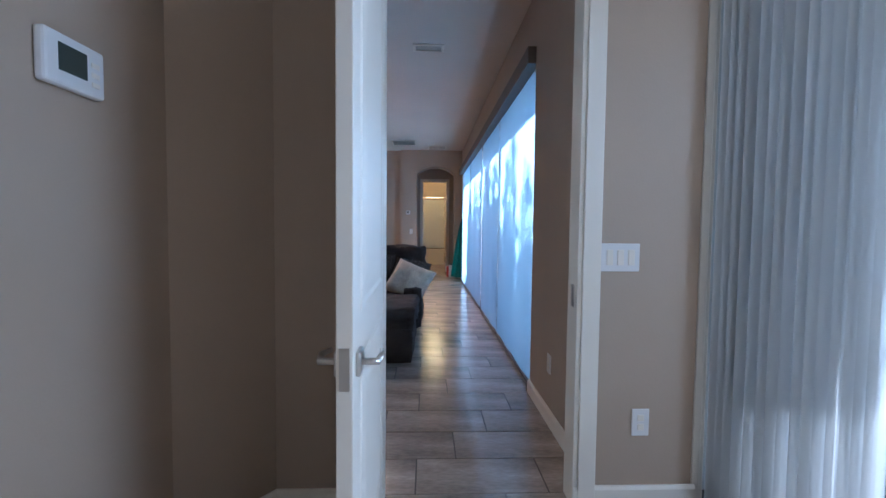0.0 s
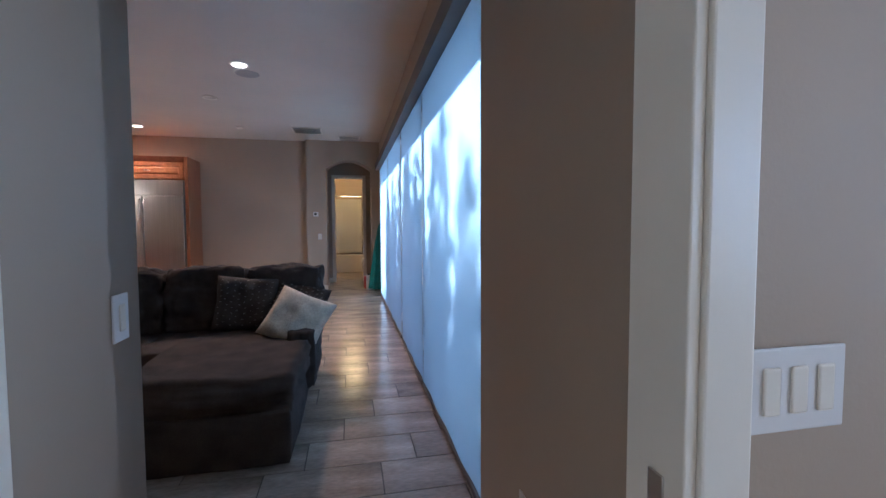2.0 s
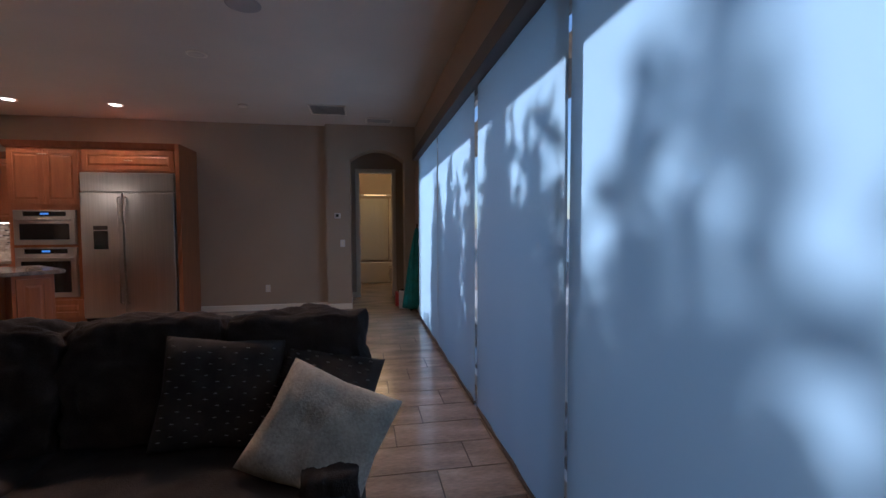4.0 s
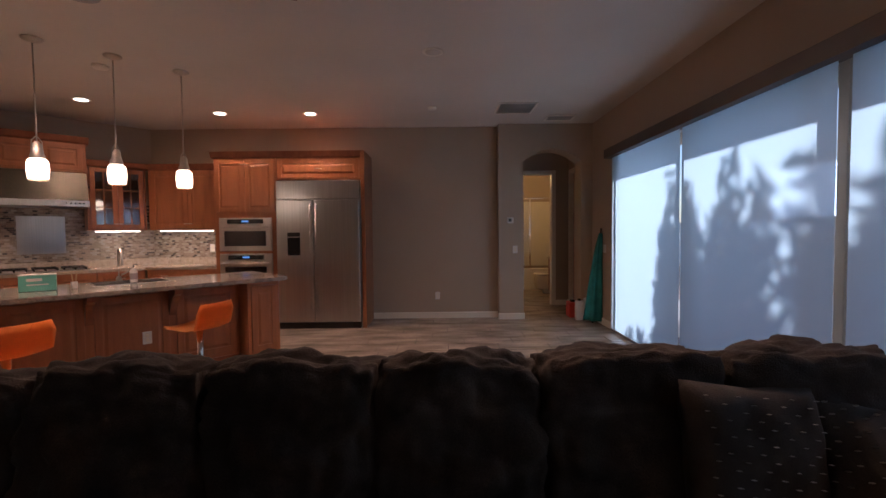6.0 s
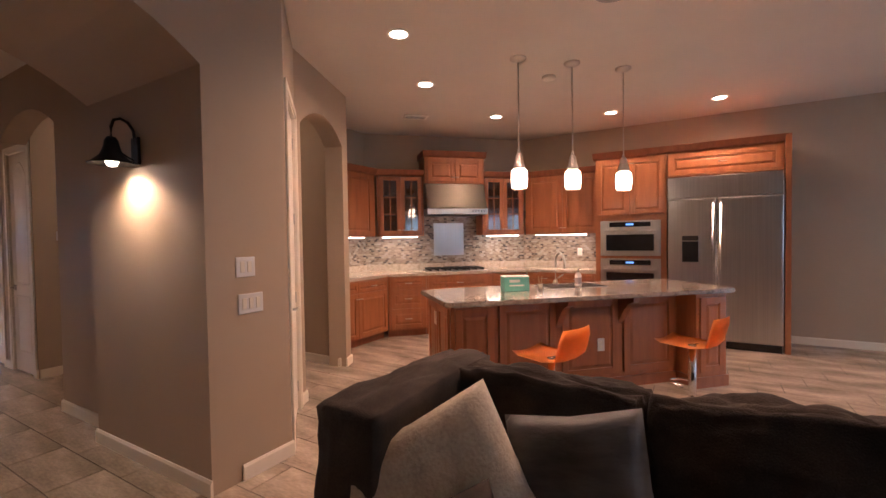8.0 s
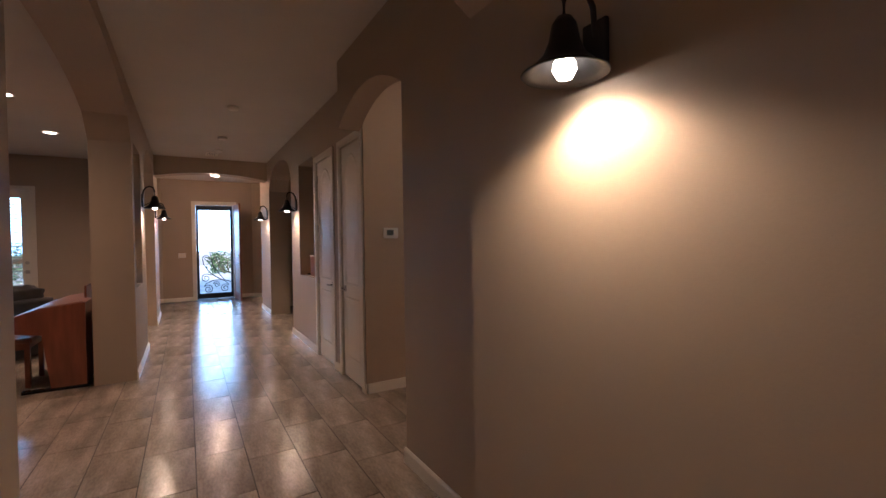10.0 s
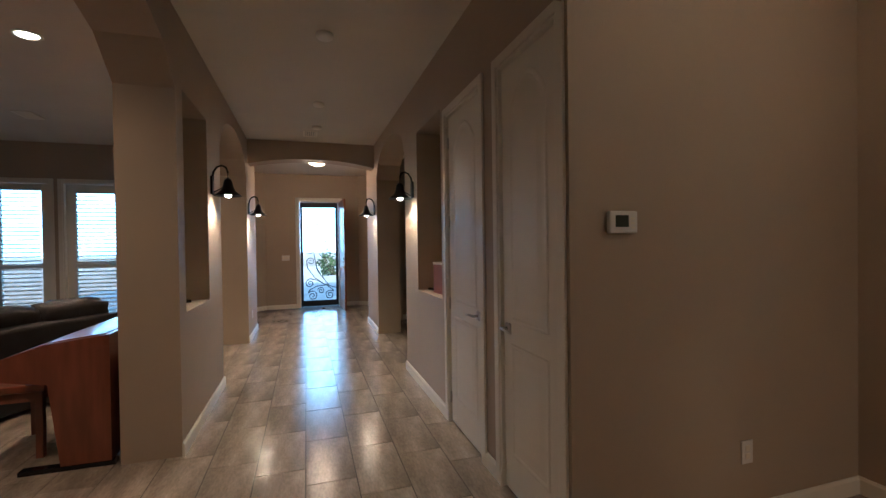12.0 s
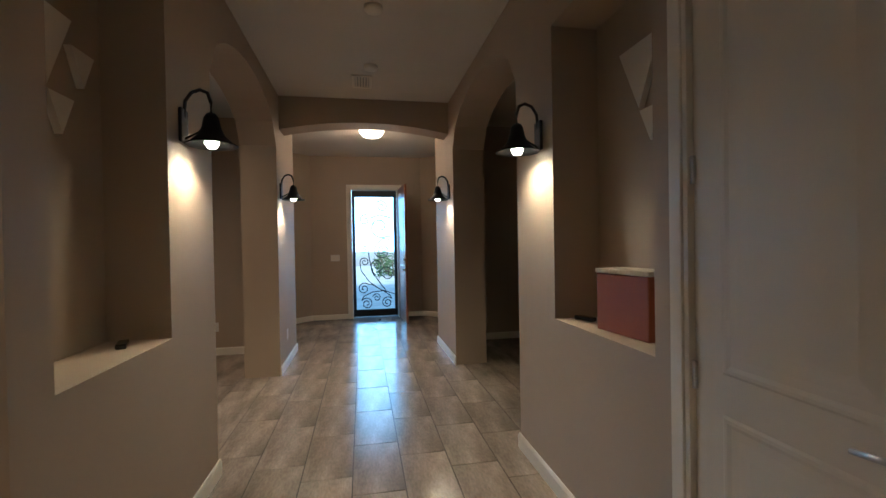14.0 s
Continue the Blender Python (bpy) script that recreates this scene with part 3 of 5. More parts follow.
# family room french door and window
mw = on_wall((-15.9, -6), (-15.9, -0.42))
casing(mw, 1.6, 3.05, 2.44, 0.16)
casing(mw, 3.22, 4.06, 2.44, 0.16)
glazed("window_7", mw @ pose(1.62, 0.04, 0), 0.70, 2.42, "white framed tall window with open slatted blind", bar=0.10, mid=True, blinds=34, material=M_WHITE)
glazed("window_8", mw @ pose(2.33, 0.04, 0), 0.70, 2.42, "white framed tall window with open slatted blind", bar=0.10, mid=True, blinds=34, material=M_WHITE)
fd = glazed("window_9", mw @ pose(3.24, 0.04, 0), 0.80, 2.42, "white french door with slatted blind and brass lock", bar=0.13, mid=True, blinds=34, material=M_WHITE)
lever(fd, 0.74, 0.98, 0, -1, -1)
part("deadbolt", tube([(0.74, 0, 1.14), (0.74, -0.02, 1.14)], 0.03, 14), M_NICKEL, fd)

# front door: security screen and open wooden leaf
mf = on_wall((-18.25, -0.1), (-18.25, 1.95))
casing(mf, 0.72, 1.6, 2.44, 0.16, w=0.08)
sd = thing("security_door", mf @ pose(0.74, 0.09, 0), "black wrought iron security screen door with scrollwork", "door")
bm = box(0, 0.055, 0, 0.04, 0.02, 2.42, 0.003)
box(0.785, 0.84, 0, 0.04, 0.02, 2.42, 0.003, bm=bm)
box(0.055, 0.785, 0, 0.04, 0.02, 0.15, 0.003, bm=bm)
box(0.055, 0.785, 0, 0.04, 2.30, 2.42, 0.003, bm=bm)
part("door_frame", bm, M_IRON, sd)


def scroll(cx, cz, r, turns, start, flip, stem=()):
    """A curled bar: its stem, then a spiral that closes in on (cx, cz)."""
    pts = [(x, 0.02, z) for x, z in stem]
    n = int(26 * turns)
    for i in range(n + 1):
        a = start + flip * turns * 2 * math.pi * i / n
        rr = r * (1 - 0.8 * i / n)
        pts.append((cx + rr * math.cos(a), 0.02, cz + rr * math.sin(a)))
    return tube(pts, 0.010, 6)


for bar in (
        scroll(0.22, 1.06, 0.09, 1.5, 3.4, -1, [(0.78, 0.43), (0.52, 0.52), (0.30, 0.68), (0.15, 0.90)]),
        scroll(0.21, 1.29, 0.08, 1.5, 0.3, 1, [(0.62, 0.50), (0.46, 0.71), (0.35, 0.92), (0.31, 1.12)]),
        scroll(0.64, 0.82, 0.155, 1.6, 3.5, -1, [(0.55, 0.58), (0.48, 0.70)]),
        scroll(0.45, 0.99, 0.11, 1.5, 3.5, -1, [(0.40, 0.78), (0.345, 0.90)]),
        scroll(0.56, 1.27, 0.16, 1.6, 2.4, 1, [(0.72, 1.48), (0.57, 1.51)]),
        scroll(0.20, 0.55, 0.11, 1.6, 0.9, 1, [(0.52, 0.52), (0.36, 0.62)]),
        scroll(0.25, 0.26, 0.115, 1.7, 2.6, -1, [(0.60, 0.50), (0.36, 0.48), (0.19, 0.40)]),
        scroll(0.44, 0.37, 0.08, 1.5, 2.9, -1),
        scroll(0.64, 0.27, 0.11, 1.7, 0.7, 1, [(0.55, 0.51), (0.70, 0.40)]),
        scroll(0.53, 1.73, 0.22, 1.1, 5.3, -1, [(0.74, 1.55)]),
        scroll(0.24, 1.86, 0.12, 1.3, 0.4, 1, [(0.74, 1.90), (0.52, 1.96)]),
        scroll(0.56, 2.12, 0.12, 1.4, 2.5, -1)):
    part("scroll", bar, M_IRON, sd)
part("lock_box", box(0.005, 0.05, -0.03, 0.0, 0.98, 1.16, 0.004), M_BRONZE, sd)
fdoor = panel_door("front_door", pose(-18.22, 1.50, 0, 0, 0, 3), 0.86, 2.42, "dark stained wooden front door standing open against the wall", material=M_WOODD, both=True)
part("deadbolt", tube([(0.80, -0.001, 1.12), (0.80, -0.03, 1.12)], 0.03, 14), M_NICKEL, fdoor)


# ---- seating ----
sofa = thing("sectional_sofa", pose(0, 0, 0), "dark brown chenille sectional sofa with a chaise end", "sofa")
part("base", soft(2.21, 0.44, 0.15, 0.12, 0.008, 1, pose(-2.19, 1.38, 0.155), n=20), M_SOFA, sofa, "", True)
part("chaise_base", soft(0.43, 0.62, 0.15, 0.12, 0.008, 2, pose(-0.40, 0.82, 0.155)), M_SOFA, sofa, "", True)
part("chaise_cushion", soft(0.46, 0.70, 0.11, 0.22, 0.03, 3, pose(-0.41, 0.93, 0.38)), M_SOFA, sofa, "", True)
SEAMS = [-4.28, -3.52, -2.76, -2.18, -1.62, -1.08, -0.48]
for i, (a, b) in enumerate(zip(SEAMS, SEAMS[1:])):
    part("seat_cushion", soft((b - a) / 2 + 0.005, 0.40, 0.10, 0.2, 0.02, 5 + i, pose((a + b) / 2, 1.26 if b < -0.9 else 1.30, 0.38)), M_SOFA, sofa, "", True)
for i, (a, b) in enumerate(zip(SEAMS + [-0.48], SEAMS[1:] + [-0.48, 0.11])):
    if b <= a:
        continue
    part("back_cushion", soft((b - a) / 2 + 0.006, 0.15, 0.265, 0.36, 0.042, 11 + i * 3.1, pose((a + b) / 2, 1.66, 0.70 if b > -1.0 else 0.68 if b > -2.5 else 0.645, -12, 0, 0), n=28), M_SOFA, sofa, "", True)
part("back_frame", soft(2.22, 0.09, 0.33, 0.15, 0.012, 31, pose(-2.19, 1.80, 0.42), n=20), M_SOFA, sofa, "", True)
part("arm", soft(0.10, 0.42, 0.22, 0.3, 0.02, 33, pose(0.0, 1.40, 0.34)), M_SOFA, sofa, "", True)
part("arm", soft(0.12, 0.41, 0.445, 0.14, 0.02, 35, pose(-4.29, 1.45, 0.48)), M_SOFA, sofa, "", True)


def throw(m, w, h, t, material, label, seed, flecks=False, ribs=False):
    p = thing("throw_pillow", m, label, "pillow", "sofa pillows")
    bm = pillow(w, h, t, seed)
    if ribs:
        for v in bm.verts:
            v.co.y *= 1 + 0.05 * math.sin(v.co.x * 110)
    c = part("cover", bm, material, p, "", True)
    if flecks:
        rnd = random.Random(int(seed * 10))
        fb = bmesh.new()
        for i in range(9):
            for j in range(9):
                u, v = (i - 4) / 5 + rnd.uniform(-0.04, 0.04), (j - 4) / 5 + (0.1 if i % 2 else 0)
                if abs(u) > 0.86 or abs(v) > 0.86:
                    continue
                k = ((1 - u ** 4) * (1 - v ** 4)) ** 0.5
                y = -(t * 0.5 * k + 0.006) - 0.008
                lathe([(0.002, -0.002), (0.009, 0), (0.002, 0.002)], 6, fb, (u * w / 2, y, v * h / 2))
        tagged(part("embroidery", fb, M_FLECK, p, "pale embroidered dots"), kind="stuff")
    return p


throw(pose(-0.46, 1.47, 0.69, -18, 6, 6), 0.46, 0.44, 0.16, M_DARKFAB, "dark brown throw pillow with pale dots", 1.0, True)
throw(pose(-0.06, 1.44, 0.645, -40, 8, -14), 0.44, 0.42, 0.16, M_DARKFAB, "dark brown dotted throw pillow lying behind another", 2.0, True)
throw(pose(-0.04, 1.20, 0.61, -36, 19, -20), 0.46, 0.42, 0.15, M_CREAMFAB, "cream knitted throw pillow on the chaise", 3.0, False, True)
throw(pose(-4.04, 1.20, 0.655, -22, -26, 36), 0.54, 0.48, 0.17, M_CREAMFAB, "large cream ribbed throw pillow against the sofa arm", 4.0, False, True)
throw(pose(-3.68, 1.38, 0.69, -18, -12, 4), 0.42, 0.42, 0.16, M_GREYFAB, "grey satin throw pillow with creases", 5.0)
throw(pose(-3.93, 0.98, 0.53, -32, -22, 32), 0.46, 0.42, 0.16, M_DARKFAB, "dark grey fur throw pillow lying in front", 6.0)

# ---- kitchen ----


def knob(parent, x, z, y, long=0.05):
    bm = tube([(x - long, y, z), (x - long, y - 0.025, z), (x + long, y - 0.025, z), (x + long, y, z)], 0.005, 8)
    return part("handle", bm, M_NICKEL, parent, "satin nickel bar handle", True)


def cab_door(parent, x0, x1, z0, z1, handle=None, glass=False, material=None, drawer=False):
    mt = material or M_WOOD
    g = 0.0025
    x0, x1, z0, z1 = x0 + g, x1 - g, z0 + g, z1 - g
    st = min(0.06, (x1 - x0) * 0.24, (z1 - z0) * 0.3)
    bm = bmesh.new()
    box(x0, x0 + st, -0.022, -0.001, z0, z1, 0.003, bm=bm)
    box(x1 - st, x1, -0.022, -0.001, z0, z1, 0.003, bm=bm)
    box(x0 + st, x1 - st, -0.022, -0.001, z0, z0 + st, 0.003, bm=bm)
    box(x0 + st, x1 - st, -0.022, -0.001, z1 - st, z1, 0.003, bm=bm)
    if glass:
        xm = (x0 + x1) / 2
        box(xm - 0.008, xm + 0.008, -0.018, -0.004, z0 + st, z1 - st, bm=bm)
        for f in (0.33, 0.66):
            zz = z0 + st + (z1 - z0 - 2 * st) * f
            box(x0 + st, x1 - st, -0.018, -0.004, zz - 0.008, zz + 0.008, bm=bm)
    d = part("drawer_front" if drawer else "door", bm, mt, parent)
    if glass:
        part("pane", box(x0 + st, x1 - st, -0.011, -0.008, z0 + st, z1 - st), M_CABGLASS, d)
    else:
        pb = bmesh.new()
        rings = [[pb.verts.new(p) for p in ((x0 + st + i, y, z0 + st + i), (x1 - st - i, y, z0 + st + i), (x1 - st - i, y, z1 - st - i), (x0 + st + i, y, z1 - st - i))] for i, y in ((0, -0.008), (0.012, -0.008), (min(0.035, st * 0.6), -0.018))]
        for a, b in zip(rings, rings[1:]):
            for k in range(4):
                pb.faces.new((a[k], a[(k + 1) % 4], b[(k + 1) % 4], b[k]))
        pb.faces.new(rings[-1])
        part("panel", pb, mt, d)
    if handle:
        knob(d, handle[0], handle[1], -0.022, 0.045 if drawer else 0.018)
    return d


def cabinet(name, m, w, depth, z0, z1, rows, label, open_front=False, crown=False, material=None):
    """rows: (kind, x0, x1, z0, z1) with kind door_l, door_r, drawer, glass_l, glass_r."""
    mt = material or M_WOOD
    c = thing(name, m, label, "cabinet", "kitchen cabinets")
    if open_front:
        part("side_panel", box(0, 0.02, 0, depth, z0, z1), mt, c)
        part("side_panel", box(w - 0.02, w, 0, depth, z0, z1), mt, c)
        part("bottom_panel", box(0.02, w - 0.02, 0, depth, z0, z0 + 0.02), mt, c)
        part("top_panel", box(0.02, w - 0.02, 0, depth, z1 - 0.02, z1), mt, c)
        part("back_panel", box(0.02, w - 0.02, depth - 0.015, depth, z0 + 0.02, z1 - 0.02), mt, c)
        for f in (0.35, 0.67):
            part("shelf", box(0.02, w - 0.02, 0.02, depth - 0.015, z0 + (z1 - z0) * f, z0 + (z1 - z0) * f + 0.015), mt, c)
    elif z0 < 0.2:
        part("body", box(0, w, 0, depth, 0.10, z1, 0.002), mt, c)
        part("toe_kick", box(0.002, w - 0.002, 0.07, depth, 0.0, 0.10), M_WOODD, c)
    else:
        part("body", box(0, w, 0, depth, z0, z1, 0.002), mt, c)
    if crown:
        cr = prism([(0.0, z1 - 0.02), (-0.03, z1), (-0.055, z1 + 0.05), (-0.065, z1 + 0.07), (depth, z1 + 0.07), (depth, z1 - 0.02)], "x", -0.03, w + 0.03)
        part("crown", cr, M_WOODD, c)
    for kind, a, b, p, q in rows:
        if kind == "drawer":
            cab_door(c, a, b, p, q, ((a + b) / 2, (p + q) / 2), False, mt, True)
        else:
            hx = b - 0.03 if kind.endswith("_l") else a + 0.03
            hz = p + 0.07 if z0 > 1.2 else q - 0.07
            cab_door(c, a, b, p, q, (hx, hz), kind.startswith("glass"), mt)
    return c


UP0, UP1 = 1.46, 2.38
# oven tower and fridge enclosure on the north wall
tower = cabinet("cabinet", pose(-4.68, 6.56, 0), 0.90, 0.62, 0.1, 2.50, [("door_l", 0.02, 0.45, 1.70, 2.46), ("door_r", 0.45, 0.88, 1.70, 2.46), ("drawer", 0.02, 0.88, 0.12, 0.36)], "tall cherry wood oven cabinet with two upper doors", crown=True)
over = cabinet("cabinet", pose(-3.775, 6.56, 0), 1.225, 0.62, 2.16, 2.50, [("drawer", 0.02, 1.205, 2.18, 2.46)], "cherry wood cabinet over the refrigerator", crown=True)
tagged(part("end_panel", box(-2.548, -2.49, 6.50, 7.185, 0, 2.57, 0.003), M_WOOD), "tall cherry wood end panel beside the refrigerator", "end panel")
for z0, z1, nm in ((1.14, 1.62, "microwave_oven"), (0.40, 1.10, "wall_oven")):
    o = thing(nm, pose(-4.61, 6.555, 0), "stainless steel built-in oven with black glass front", "oven")
    part("front", box(0, 0.76, -0.03, 0.0, z0, z1, 0.004), M_STEEL, o)
    part("control_panel", box(0.12, 0.64, -0.034, -0.030, z1 - 0.085, z1 - 0.02), M_BLACK, o)
    part("display", box(0.33, 0.43, -0.036, -0.034, z1 - 0.065, z1 - 0.04), mat("blue_display", (0.02, 0.04, 0.08), 0.2, emit=(0.2, 0.45, 1.0), estr=0.6), o)
    part("oven_door", box(0.01, 0.75, -0.042, -0.03, z0 + 0.01, z1 - 0.11, 0.004), M_STEEL, o)
    part("window", box(0.08, 0.68, -0.045, -0.042, z0 + 0.07, z1 - 0.19), M_BLACK, o)
    part("handle", tube([(0.06, -0.045, z1 - 0.14), (0.06, -0.085, z1 - 0.14), (0.70, -0.085, z1 - 0.14), (0.70, -0.045, z1 - 0.14)], 0.012, 10), M_STEEL, o, "", True)
fr = thing("refrigerator", pose(-3.765, 6.50, 0), "wide stainless steel side-by-side refrigerator with water dispenser", "refrigerator")
part("body", box(0, 1.205, 0.03, 0.66, 0.0, 2.15), M_STEEL, fr)
part("grille", box(0.005, 1.2, -0.02, 0.028, 1.88, 2.14, 0.006), M_STEEL, fr)
part("door", box(0.005, 0.535, -0.04, 0.028, 0.10, 1.865, 0.012), M_STEEL, fr)
part("door", box(0.545, 1.2, -0.04, 0.028, 0.10, 1.865, 0.012), M_STEEL, fr)
part("kick_plate", box(0.01, 1.195, 0.0, 0.028, 0.0, 0.09), M_BLACK, fr)
disp = part("dispenser", box(0.15, 0.36, -0.044, -0.039, 1.03, 1.42, 0.004), M_STEEL, fr)
part("recess", box(0.165, 0.345, -0.047, -0.044, 1.07, 1.33), M_BLACK, disp)
part("panel", box(0.165, 0.345, -0.047, -0.044, 1.34, 1.40), M_DARK, disp)
for x in (0.50, 0.58):
    part("handle", tube([(x, -0.04, 0.30), (x, -0.085, 0.32), (x, -0.085, 1.78), (x, -0.04, 1.80)], 0.014, 10), M_STEEL, fr, "", True)

# cabinets between tower and corner, on the diagonal and along the west wall
DIAG = pose(-7.86, 5.31, 0, 0, 0, 45)
LD = 2.66
cabinet("cabinet", pose(-5.83, 6.86, 0), 1.145, 0.325, UP0, UP1, [("door_l", 0.05, 0.6, UP0 + 0.02, UP1 - 0.03), ("door_r", 0.6, 1.13, UP0 + 0.02, UP1 - 0.03)], "cherry wood upper cabinet with raised panel doors", crown=True)
for a, kk in ((0.155, 0), (1.80, 1)):
    cabinet("cabinet", DIAG @ pose(a, -0.33, 0), 0.70, 0.325, UP0, UP1, [("glass_l", 0.03, 0.35, UP0 + 0.02, UP1 - 0.03), ("glass_r", 0.35, 0.67, UP0 + 0.02, UP1 - 0.03)], "cherry wood upper cabinet with leaded glass doors", True, True)
cabinet("cabinet", pose(-7.53, 3.87, 0, 0, 0, 90), 1.28, 0.325, UP0, UP1, [("door_l", 0.03, 0.62, UP0 + 0.02, UP1 - 0.03), ("door_r", 0.62, 1.2, UP0 + 0.02, UP1 - 0.03)], "cherry wood upper cabinet with raised panel doors", crown=True)
cabinet("cabinet", DIAG @ pose(0.86, -0.42, 0), 0.94, 0.41, 2.25, 2.66, [("door_l", 0.04, 0.47, 2.27, 2.62), ("door_r", 0.47, 0.90, 2.27, 2.62)], "cherry wood cabinet above the range hood", crown=True)
hood = thing("range_hood", DIAG @ pose(0.86, 0, 0), "stainless steel wedge range hood", "range hood")
# Canopy takes the steel with shade in its colour, the lip the plain one.
part("canopy", prism([(-0.005, 1.86), (-0.56, 1.86), (-0.42, 2.245), (-0.005, 2.245)], "x", 0.005, 0.935), M_STEEL_SHADED, hood)
part("lip", box(0.0, 0.94, -0.58, -0.005, 1.775, 1.858, 0.004), M_STEEL, hood)
for i in range(5):
    part("button", tube([(0.70 + i * 0.045, -0.58, 1.82), (0.70 + i * 0.045, -0.588, 1.82)], 0.010, 8), M_BLACK, hood)
tagged(part("splash_plate", box(1.08, 1.58, -0.014, -0.010, 1.14, 1.66, 0.001), M_STEEL), "brushed steel plate on the tiled wall behind the cooktop", "splash plate").matrix_world = DIAG
# base run
B1 = 0.875
cabinet("cabinet", pose(-5.70, 6.575, 0), 1.015, 0.605, 0.1, B1, [("drawer", 0.03, 0.5, 0.72, 0.86), ("drawer", 0.5, 1.0, 0.72, 0.86), ("door_l", 0.03, 0.5, 0.12, 0.71), ("door_r", 0.5, 1.0, 0.12, 0.71)], "cherry wood base cabinet under a stone counter")
cabinet("cabinet", DIAG @ pose(0.26, -0.61, 0), 0.56, 0.6, 0.1, B1, [("drawer", 0.03, 0.55, 0.70, 0.86), ("drawer", 0.03, 0.55, 0.42, 0.69), ("drawer", 0.03, 0.55, 0.12, 0.41)], "cherry wood base cabinet with three drawers")
cabinet("cabinet", DIAG @ pose(0.825, -0.61, 0), 1.01, 0.6, 0.1, B1, [("drawer", 0.02, 0.99, 0.66, 0.86), ("door_l", 0.02, 0.5, 0.12, 0.65), ("door_r", 0.5, 0.99, 0.12, 0.65)], "cherry wood base cabinet under the cooktop")
cabinet("cabinet", DIAG @ pose(1.84, -0.61, 0), 0.56, 0.6, 0.1, B1, [("drawer", 0.01, 0.53, 0.70, 0.86), ("drawer", 0.01, 0.53, 0.42, 0.69), ("drawer", 0.01, 0.53, 0.12, 0.41)], "cherry wood base cabinet with three drawers")
cabinet("cabinet", pose(-7.25, 3.87, 0, 0, 0, 90), 1.18, 0.6, 0.1, B1, [("drawer", 0.02, 0.55, 0.72, 0.86), ("drawer", 0.55, 1.16, 0.72, 0.86), ("door_l", 0.02, 0.55, 0.12, 0.71), ("door_r", 0.55, 1.16, 0.12, 0.71)], "cherry wood base cabinet beside the arch")
counter = [(-7.855, 3.86), (-7.23, 3.86), (-7.23, 5.31 - 0.63 * 0.414), (-5.98 + 0.63 * 0.414, 7.19 - 0.63), (-4.685, 6.56), (-4.685, 7.185), (-5.982, 7.185), (-7.855, 5.312)]
wt = thing("worktop", pose(0, 0, 0), "polished beige granite worktop with a low upstand", "worktop")
part("slab", prism(counter, "z", 0.877, 0.917), M_GRANITE_L, wt)
for m, ln in ((pose(-5.98, 7.19, 0), 1.295), (DIAG, LD), (pose(-7.86, 3.87, 0, 0, 0, 90), 1.44)):
    up = box(0.004, ln - 0.004, -0.022, -0.003, 0.918, 1.02, 0.002)
    up.transform(m)
    part("upstand", up, M_GRANITE_L, wt)
for m, ln in ((pose(-5.98, 7.19, 0), 1.295), (DIAG, LD), (pose(-7.86, 3.87, 0, 0, 0, 90), 1.44)):
    bs = box(0.002, ln - 0.002, -0.009, -0.002, 1.022, 1.86)
    bs_ob = structure("backsplash", bs, M_MOSAIC, "mixed brown glass and stone mosaic backsplash", "backsplash")
    bs_ob.matrix_world = m
ck = thing("cooktop", DIAG @ pose(0.87, -0.55, 0.918), "black gas cooktop with cast iron grates", "cooktop")
part("plate", box(0, 0.92, 0, 0.50, 0, 0.012, 0.004), M_STEEL, ck)
for i in range(3):
    gb = bmesh.new()
    for q in range(4):
        box(0.03 + i * 0.30, 0.29 + i * 0.30, 0.06 + q * 0.12, 0.075 + q * 0.12, 0.035, 0.048, bm=gb)
    for q in range(3):
        box(0.04 + i * 0.30 + q * 0.115, 0.055 + i * 0.30 + q * 0.115, 0.04, 0.46, 0.012, 0.045, bm=gb)
    part("grate", gb, M_IRON, ck)
# under-cabinet strips with their light
for m, a, w in ((pose(-7.86, 3.87, 0, 0, 0, 90), 0.2, 0.85), (DIAG, 0.22, 0.55), (DIAG, 1.87, 0.55), (pose(-5.83, 7.19, 0), 0.15, 0.8)):
    st = thing("strip_light", m @ pose(a, -0.30, UP0 - 0.022), "slim lit strip light under an upper cabinet", "strip light", "strip lights")
    part("housing", box(0, w, -0.02, 0.02, 0.008, 0.020), M_WHITE, st)
    part("diffuser", box(0.01, w - 0.01, -0.018, 0.018, 0.0, 0.0075), M_STRIP, st)
    lb = lamp("strip_bulb", "AREA", (0, 0, 0), 1.5, (1.0, 0.74, 0.48), 0.1)
    lb.data.shape, lb.data.size, lb.data.size_y = "RECTANGLE", w, 0.03
    lb.matrix_world = m @ pose(a + w / 2, -0.27, UP0 - 0.028)


def plate(p, m, w=0.075, h=0.118, rockers=1, name="switch_plate", label="white plastic light switch plate", cat="light switch"):
    t = thing(name, m, label, cat)
    part("cover", box(-w / 2, w / 2, -0.007, -0.001, -h / 2, h / 2, 0.003), M_PLASTIC, t)
    for i in range(rockers):
        x = (i - (rockers - 1) / 2) * 0.046
        if name == "outlet":
            for z in (-0.02, 0.02):
                part("socket", box(x - 0.014, x + 0.014, -0.0095, -0.0068, z - 0.014, z + 0.014, 0.002), M_WHITE, t)
        else:
            part("rocker", box(x - 0.014, x + 0.014, -0.011, -0.0068, -0.033, 0.033, 0.003), M_WHITE, t)
    return t


